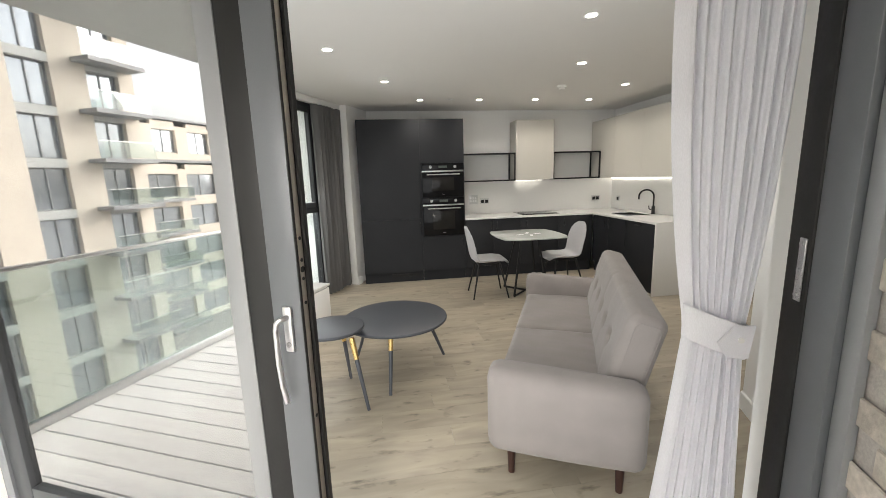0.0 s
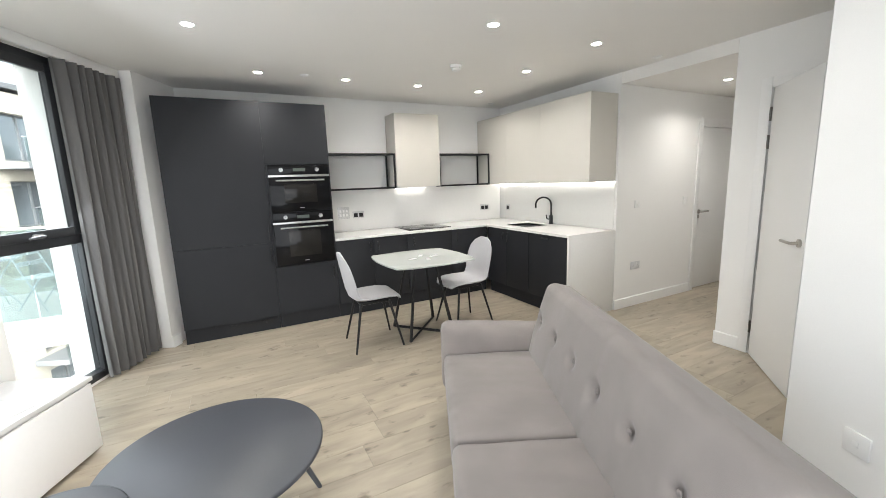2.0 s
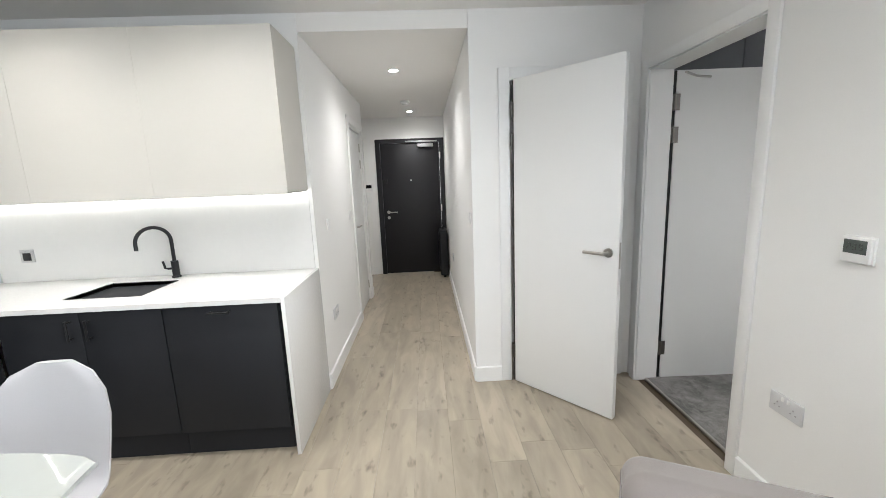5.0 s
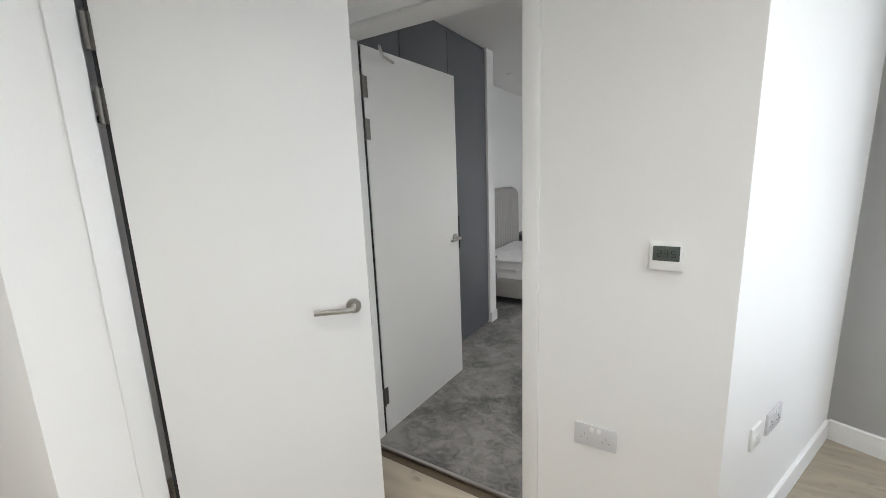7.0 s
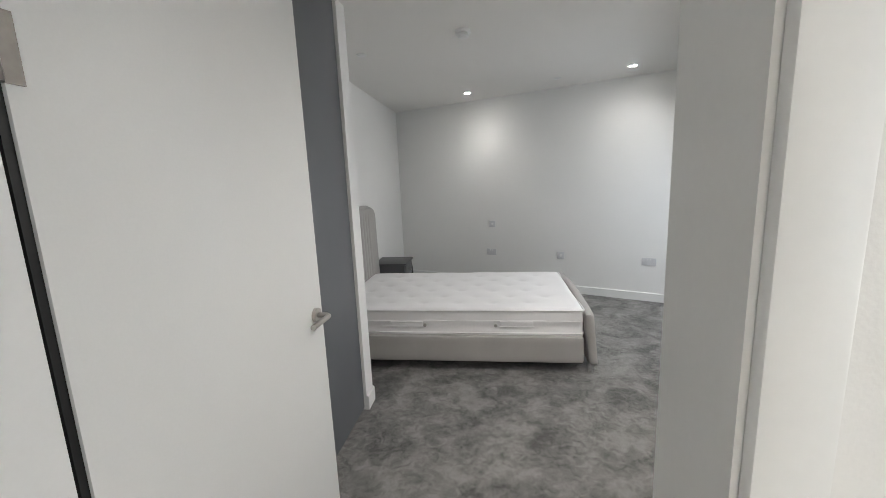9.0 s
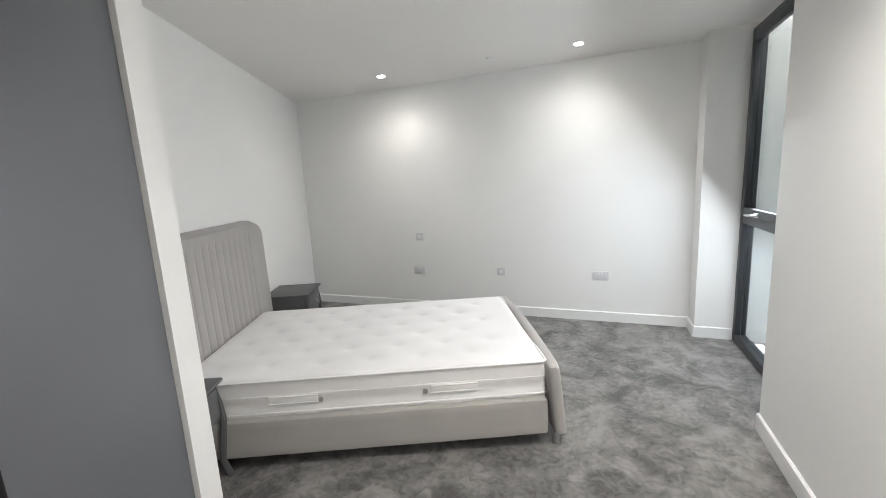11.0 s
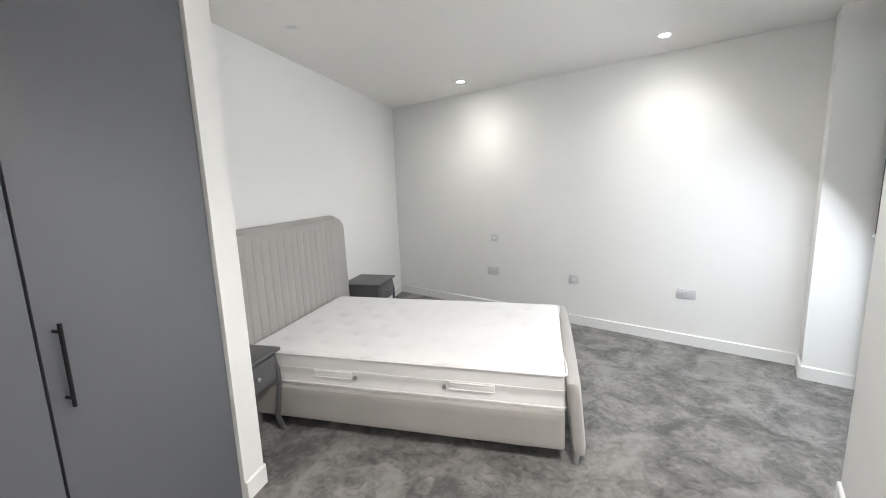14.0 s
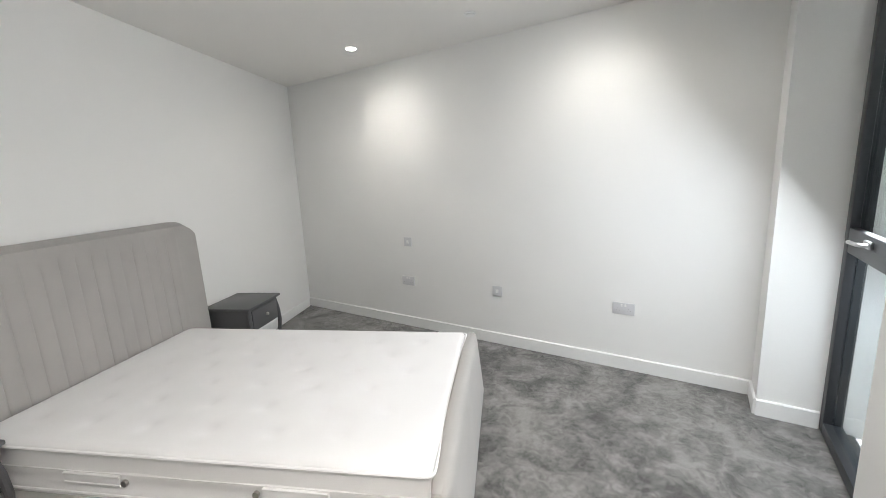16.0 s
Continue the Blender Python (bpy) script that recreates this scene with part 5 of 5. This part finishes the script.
part("core", soft(3.525, 5.465, -2.29, -1.08, 0.268, 0.505, 0.028, 110, quilt), MATT, mt)
for z in (0.312, 0.490):
    x0, x1, y0, y1, r = 3.522, 5.468, -2.293, -1.077, 0.03
    loop = []
    for cx, cy, a0 in ((x1 - r, y1 - r, 0), (x0 + r, y1 - r, 90), (x0 + r, y0 + r, 180), (x1 - r, y0 + r, 270)):
        loop += [(cx + r * math.cos(radians(a0 + k * 15)), cy + r * math.sin(radians(a0 + k * 15)), z) for k in range(7)]
    part("piping", tube(loop + loop[:1], 0.0065, 8), MATT, mt)
for x in (4.019, 4.861):
    hl = part("side_handle", box(x - 0.125, x + 0.125, -1.079, -1.070, 0.36, 0.405, 0.003), MATT, mt, "sewn fabric handle strap")
    for zz in (0.364, 0.401):
        part("stitch_edge", rod((x - 0.125, -1.070, zz), (x + 0.125, -1.070, zz), 0.004, seg=8), MATT, hl)
for x in (4.174, 4.720):
    part("air_vent", rod((x, -1.08, 0.373), (x, -1.068, 0.373), 0.013), NICKEL, mt, "small metal air vent")


def nightstand(m):
    """Front towards local -x; the top is 0.40 by 0.42."""
    n = thing("nightstand", m, "grey painted bedside table with one drawer and curved legs", "nightstand", "bedside tables")
    part("table_top", box(-0.20, 0.20, -0.215, 0.215, 0.515, 0.535, 0.006), NIGHT, n)
    part("case", box(-0.175, 0.185, -0.19, 0.19, 0.33, 0.514, 0.003), NIGHT, n)
    dr = part("drawer_front", box(-0.188, -0.176, -0.165, 0.165, 0.35, 0.50, 0.004), NIGHT, n)
    bm = bmesh.new()
    bmesh.ops.create_uvsphere(bm, u_segments=16, v_segments=10, radius=0.014, matrix=pose(-0.203, 0, 0.425))
    part("knob", bm, NICKEL, dr, "small metal knob")
    for sx in (-1, 1):
        for sy in (-1, 1):
            pts = [(0.165 * sx, 0.175 * sy, 0.50), (0.178 * sx, 0.19 * sy, 0.40), (0.182 * sx, 0.194 * sy, 0.31), (0.172 * sx, 0.184 * sy, 0.2), (0.162 * sx, 0.172 * sy, 0.1), (0.178 * sx, 0.188 * sy, 0.02), (0.184 * sx, 0.192 * sy, 0.0)]
            part("leg", tube(pts, 0.016, 8), NIGHT, n)
    return n


ns = nightstand(pose(5.385, -2.765, 0.012))
copy_thing(ns, pose(5.39, -0.838, 0.012))

for y0, y1, hy in ((-0.480, 0.160, 0.119), (0.164, 0.745, 0.66), (0.749, 1.33, 0.80)):
    w = thing("wardrobe", pose(0, 0, 0.012), "slate grey fitted wardrobe section with a black bar handle", "wardrobe", "fitted wardrobe sections")
    part("carcass", box(5.060, 5.595, y0, y1, 0.0, 2.47), WARD, w)
    dd = part("wardrobe_door", box(5.037, 5.057, y0 + 0.002, y1 - 0.002, 0.02, 2.465, 0.002), WARD, w)
    bar_handle(dd, 5.037, hy, 0.98, 0.26, True, "y")
    part("scribe", box(5.045, 5.10, y0, y1, 2.4705, 2.487), WARD, w)


# ---- outside ----
dk = thing("balcony_deck", LIV, "balcony floor of grey grooved deck boards", "balcony", kind="structure")
part("slab", box(-1.98, 1.87, -3.6, 0.99, -0.30, -0.07), FACG, dk)
bmb = box(-1.96, 1.862, 0.0, 0.142, -0.068, -0.035, 0.003, 1)
bmesh.ops.recalc_face_normals(bmb, faces=bmb.faces)
board = bpy.data.meshes.new("deck_board")
bmb.to_mesh(board)
bmb.free()
board.materials.append(DECK)
for k in range(31):
    o = new("deck_board", board)
    o.parent = dk
    o.location = (0, -3.55 + k * 0.1475, 0)
rl = thing("balcony_railing", LIV, "frameless glass balcony railing with a slim metal handrail", "railing", kind="structure")
for k in range(4):
    part("glass_panel", box(-1.965, -1.953, -3.55 + k * 1.14, -3.55 + k * 1.14 + 1.12, -0.03, 1.02), GLASS_RAIL, rl).visible_shadow = False
part("handrail", box(-1.985, -1.933, -3.58, 1.0, 1.02, 1.045, 0.006), STEEL, rl)
part("base_channel", box(-1.985, -1.933, -3.58, 0.99, -0.034, 0.03, 0.004), STEEL, rl)
for k in range(3):
    part("glass_panel", box(-1.93 + k * 1.28, -0.67 + k * 1.28, -3.565, -3.553, -0.03, 1.02), GLASS_RAIL, rl).visible_shadow = False
part("handrail", box(-1.985, 1.9, -3.585, -3.533, 1.0455, 1.07, 0.006), STEEL, rl)
solid("balcony_soffit", box(-1.98, 2.0, -3.6, 0.99, 2.62, 2.85), SOFFIT, LIV, "grey soffit of the balcony above", "soffit", kind="structure")
solid("facade_above", box(-1.95, 2.6, 0.995, 1.3, 2.705, 6.0), FACB, LIV, "pale brick facade above the balcony door", "facade", kind="structure")


def building(name, x, u0, u1, z0, z1, bay, label, balconies=(), depth=12.0, pier=0.9, band=0.45):
    """A block of flats whose facade looks along +x of the living room's frame."""
    b = thing(name, LIV @ pose(x, u0, 0), label, "building")
    nb = max(1, int((u1 - u0) / bay))
    bw = (u1 - u0) / nb
    ns = max(1, int((z1 - z0) / 3.0))
    sh = (z1 - z0) / ns
    wallb, panels = bmesh.new(), bmesh.new()
    for i in range(nb + 1):
        a = max(0, i * bw - pier / 2)
        box(-0.5, 0, a, min(u1 - u0, i * bw + pier / 2), z0, z1, bm=wallb)
    for j in range(ns + 1):
        lo, hi = z0 + j * sh - band, z0 + j * sh + band
        for i in range(nb):
            box(-0.5, -0.02, i * bw + pier / 2, (i + 1) * bw - pier / 2, max(z0, lo), min(z1 + 0.6, hi), bm=wallb if band > 0.3 else panels)
    box(-depth, -0.501, 0, u1 - u0, z0, z1, bm=wallb)
    part("wall", wallb, FACB, b)
    if band > 0.3:
        panels.free()
    else:
        part("spandrel", panels, SOFFIT, b, "grey spandrel panels")
    part("roof", box(-depth, 0.1, -0.1, u1 - u0 + 0.1, z1 + 0.61, z1 + 0.85), FACG, b)
    pane = box(-0.46, -0.42, pier / 2, bw - pier / 2, band, sh - band)
    p_me = bpy.data.meshes.new("window")
    pane.to_mesh(p_me)
    pane.free()
    p_me.materials.append(FACW)
    fb = bmesh.new()
    for a in (pier / 2, bw / 2 - 0.04, bw - pier / 2 - 0.07):
        box(-0.42, -0.34, a, a + 0.07, band, sh - band, bm=fb)
    box(-0.419, -0.345, pier / 2, bw - pier / 2, band, band + 0.08, bm=fb)
    box(-0.419, -0.345, pier / 2, bw - pier / 2, sh - band - 0.08, sh - band, bm=fb)
    f_me = bpy.data.meshes.new("frame")
    fb.to_mesh(f_me)
    fb.free()
    f_me.materials.append(FACG)
    blind = bpy.data.meshes.new("blind")
    bb = box(-0.44, -0.422, pier / 2 + 0.05, bw * 0.5 - 0.02, band + 0.05, sh - band - 0.05)
    bb.to_mesh(blind)
    bb.free()
    blind.materials.append(PLASTIC)
    for i in range(nb):
        for j in range(ns):
            w = new("window", p_me)
            w.parent, w.location = b, (0, i * bw, z0 + j * sh)
            f = new("frame", f_me)
            f.parent = w
            if (i * 7 + j * 5) % 4 == 0:
                c = new("blind", blind)
                c.parent = w
    for i in balconies:
        for j in range(ns):
            zz = z0 + j * sh + 0.3
            bl = part("balcony", box(0.0, 1.5, i * bw + 0.2, (i + 1) * bw - 0.2, zz - 0.25, zz), FACG, b)
            part("glass_panel", box(1.44, 1.47, i * bw + 0.25, (i + 1) * bw - 0.25, zz + 0.05, zz + 1.05), GLASS_RAIL, bl)
            part("rail", box(1.41, 1.50, i * bw + 0.2, (i + 1) * bw - 0.2, zz + 1.05, zz + 1.1), STEEL, bl)
    return b


building("apartment_tower", -27, -20.2, 3.0, -12, 33, 3.85, "tall cream brick apartment tower with stacked windows", balconies=(0, 3), pier=1.9, band=0.26)
building("apartment_building", -33, -46, -19.5, -12, 3.0, 4.2, "lower cream brick apartment building with dark windows", balconies=(4,))
building("apartment_building", -40, -44, -22, -12, 8.0, 4.2, "cream brick apartment building rising behind", pier=1.6)
building("apartment_building", -17, 11.2, 36.4, -12.4, 5.6, 4.2, "cream brick apartment building with stacked balconies", balconies=(2, 4), pier=1.7)
solid("ground", box(-400, 400, -400, 400, -12.4, -12.0), GROUND, LIV, "grey paved courtyard far below reaching the distance", "ground", kind="structure")

solid("neighbour_wall", box(0.2, 3.0, 5.96, 9.6, -12, 5.0), FACB, Matrix(), "cream brick wall of the neighbouring flat", "facade", kind="structure")
nb = thing("neighbour_balcony", pose(0, 0, 0), "neighbouring balcony with a pale deck and glass railing", "balcony", kind="structure")
part("slab", box(-4.6, 0.2, 7.66, 9.6, -0.5, -0.12), PLASTIC, nb)
for k in range(12):
    part("deck_board", box(-4.6, 0.19, 7.68 + k * 0.16, 7.834 + k * 0.16, -0.119, -0.10, 0.002, 1), DECK, nb)
for k in range(4):
    part("glass_panel", box(-4.58 + k * 1.19, -3.41 + k * 1.19, 7.67, 7.682, -0.10, 0.94), GLASS_RAIL, nb).visible_shadow = False
    part("glass_panel", box(-4.58 + k * 1.19, -3.41 + k * 1.19, 9.57, 9.582, -0.10, 0.94), GLASS_RAIL, nb).visible_shadow = False
for y in (7.655, 9.555):
    part("handrail", box(-4.6, 0.195, y, y + 0.045, 0.94, 0.975, 0.006), STEEL, nb)


def bistro_chair(m):
    c = thing("bistro_chair", m, "folding pale blue metal bistro chair on a balcony", "chair", "bistro set")
    for x in (-0.19, 0.19):
        part("leg", rod((x, -0.22, 0), (x * 0.96, 0.20, 0.84), 0.010, seg=8), BISTRO, c)
        part("leg", rod((x * 0.9, 0.22, 0), (x * 0.9, -0.17, 0.45), 0.010, seg=8), BISTRO, c)
    for k in range(5):
        part("slat", box(-0.19, 0.19, -0.19 + k * 0.075, -0.13 + k * 0.075, 0.45, 0.465, 0.004, 1), BISTRO, c)
    for z in (0.62, 0.76):
        part("back_slat", box(-0.185, 0.185, 0.09 + (z - 0.62) * 0.5, 0.105 + (z - 0.62) * 0.5, z, z + 0.065, 0.004, 1), BISTRO, c)


bistro_chair(pose(-1.15, 8.30, -0.10, 0, 0, 60))
bistro_chair(pose(-2.35, 8.55, -0.10, 0, 0, -70))
bt = thing("bistro_table", pose(-1.72, 8.62, -0.10), "round folding pale blue metal bistro table on a balcony", "table", "bistro set")
part("tabletop", disc(0, 0, 0.70, 0.72, 0.30, 32), BISTRO, bt)
for a in (0, 90, 180, 270):
    part("leg", rod((0.22 * math.cos(radians(a)), 0.22 * math.sin(radians(a)), 0), (-0.2 * math.cos(radians(a)), -0.2 * math.sin(radians(a)) + 0.012, 0.70), 0.009, seg=8), BISTRO, bt)


def tree(m, h, label, seed):
    rnd = random.Random(seed)
    t = thing("tree", m, label, "tree", "courtyard trees")
    bm = rod((0, 0, 0), (0.1, 0.05, h * 0.5), 0.16, 0.09, seg=10)
    for k in range(7):
        a = k * 2.4
        rod((0.08, 0.04, h * (0.32 + 0.03 * k)), (math.cos(a) * h * 0.22, math.sin(a) * h * 0.22, h * (0.6 + 0.04 * k)), 0.06, 0.02, seg=6, bm=bm)
    part("trunk", bm, BARK, t)
    verts, faces = [], []
    for k in range(2600):
        a, r, zz = rnd.random() * math.tau, rnd.random() ** 0.6, rnd.random()
        rad = h * 0.30 * math.sin(math.pi * (0.12 + 0.8 * zz)) * (0.75 + 0.35 * noise.noise(Vector((math.cos(a) * 2, math.sin(a) * 2, zz * 4))))
        c = Vector((math.cos(a) * rad * r, math.sin(a) * rad * r, h * (0.38 + 0.62 * zz)))
        d1, d2 = Vector((rnd.gauss(0, 1), rnd.gauss(0, 1), rnd.gauss(0, 1))).normalized() * 0.16, Vector((rnd.gauss(0, 1), rnd.gauss(0, 1), rnd.gauss(0, 1))).normalized() * 0.12
        i = len(verts)
        verts += [c - d1, c + d2, c + d1, c - d2]
        faces.append((i, i + 1, i + 2, i + 3))
    me = bpy.data.meshes.new("crown")
    me.from_pydata(verts, [], faces)
    me.materials.append(LEAF)
    o = new("crown", me)
    o.parent = t


tree(LIV @ pose(-36, -47.5, -12), 17, "tall green leafy tree beyond the roofs", 3)


# ---- brick side wall of the balcony: bricks laid one by one ----
bw_wall = thing("brick_wall", LIV, "pale brick side wall of the balcony", "brick wall", kind="structure")
part("mortar_bed", box(1.876, 1.999, -1.05, 0.993, -0.30, 2.615), MORTAR, bw_wall)
bmb = box(-0.0075, 0.0, -0.1065, 0.1065, -0.0325, 0.0325, 0.003, 1)
bmesh.ops.recalc_face_normals(bmb, faces=bmb.faces)
brick = bpy.data.meshes.new("brick")
bmb.to_mesh(brick)
bmb.free()
brick.materials.append(BRICKM)
rnd = random.Random(11)
for j in range(36):
    for i in range(9):
        y = 0.88 - i * 0.225 - (0.1125 if j % 2 else 0)
        if y - 0.11 < -1.04:
            continue
        o = new("brick", brick)
        o.parent = bw_wall
        o.location = (1.8755 - rnd.random() * 0.004, y + rnd.uniform(-0.002, 0.002), -0.0 + j * 0.073 - 0.02)


pw = thing("brick_wall", LIV, "pale brick return wall outside the bedroom window", "brick wall", kind="structure")
part("mortar_bed", box(1.30, 2.36, -2.33, -2.109, -0.30, 2.615), MORTAR, pw)
for j in range(36):
    for i in range(5):
        o = new("brick", brick)
        o.parent = pw
        o.matrix_local = pose(1.44 + i * 0.225 - (0.1125 if j % 2 else 0), -2.110 + rnd.random() * 0.003, j * 0.073 - 0.02, 0, 0, -90)


# ---- oak planks, laid one by one along the hall's direction ----
def clip(poly, a, b, c):
    """Keep the part of a polygon where a*x + b*y >= c."""
    out = []
    for i, p in enumerate(poly):
        q = poly[(i + 1) % len(poly)]
        fp, fq = a * p[0] + b * p[1] - c, a * q[0] + b * q[1] - c
        if fp >= 0:
            out.append(p)
        if (fp >= 0) != (fq >= 0):
            k = fp / (fp - fq)
            out.append((p[0] + (q[0] - p[0]) * k, p[1] + (q[1] - p[1]) * k))
    return out


floor_ob = bpy.data.objects["floor"]
PW, PL = 0.196, 1.32
sn, cs = math.sin(radians(TURN)), math.cos(radians(TURN))
rnd = random.Random(4)
shared = {}
for r in range(-2, 31):
    y0 = 0.10 + r * PW
    start = -2.2 - rnd.random() * PL
    for k in range(9):
        x0 = start + k * PL
        poly = [(x0 + 0.0006, y0 + 0.0006), (x0 + PL - 0.0006, y0 + 0.0006), (x0 + PL - 0.0006, y0 + PW - 0.0006), (x0 + 0.0006, y0 + PW - 0.0006)]
        for a, b, c in ((sn, cs, 1.195), (cs, -sn, -1.68), (0, -1, -5.80), (-1, 0, -8.55), (-cs, sn, -2.50) if y0 + PW < 1.6 else (0, 1, -9), (-1, 0, -5.68) if y0 + PW < 2.52 or y0 > 4.0 else (0, 1, -9)):
            poly = clip(poly, a, b, c) if len(poly) > 2 else []
        if y0 < 1.42 < y0 + PW and len(poly) > 2 and min(p[0] for p in poly) > 3.3:
            poly = clip(poly, 0, 1, 1.418)
        if len(poly) < 3 or abs(sum(p[0] * poly[i - 1][1] - p[1] * poly[i - 1][0] for i, p in enumerate(poly))) < 0.01:
            continue
        whole = len(poly) == 4 and abs(max(p[0] for p in poly) - min(p[0] for p in poly) - PL + 0.0012) < 1e-4 and abs(max(p[1] for p in poly) - min(p[1] for p in poly) - PW + 0.0012) < 1e-4
        if whole and "me" in shared:
            me = shared["me"]
        else:
            bm = prism([(p[0] - x0, p[1] - y0) for p in poly], -0.005, 0.0)
            bmesh.ops.recalc_face_normals(bm, faces=bm.faces)
            me = bpy.data.meshes.new("plank")
            bm.to_mesh(me)
            bm.free()
            me.materials.append(OAK)
            if whole:
                shared["me"] = me
        o = new("plank", me)
        o.parent = floor_ob
        o.location = (x0, y0, 0)
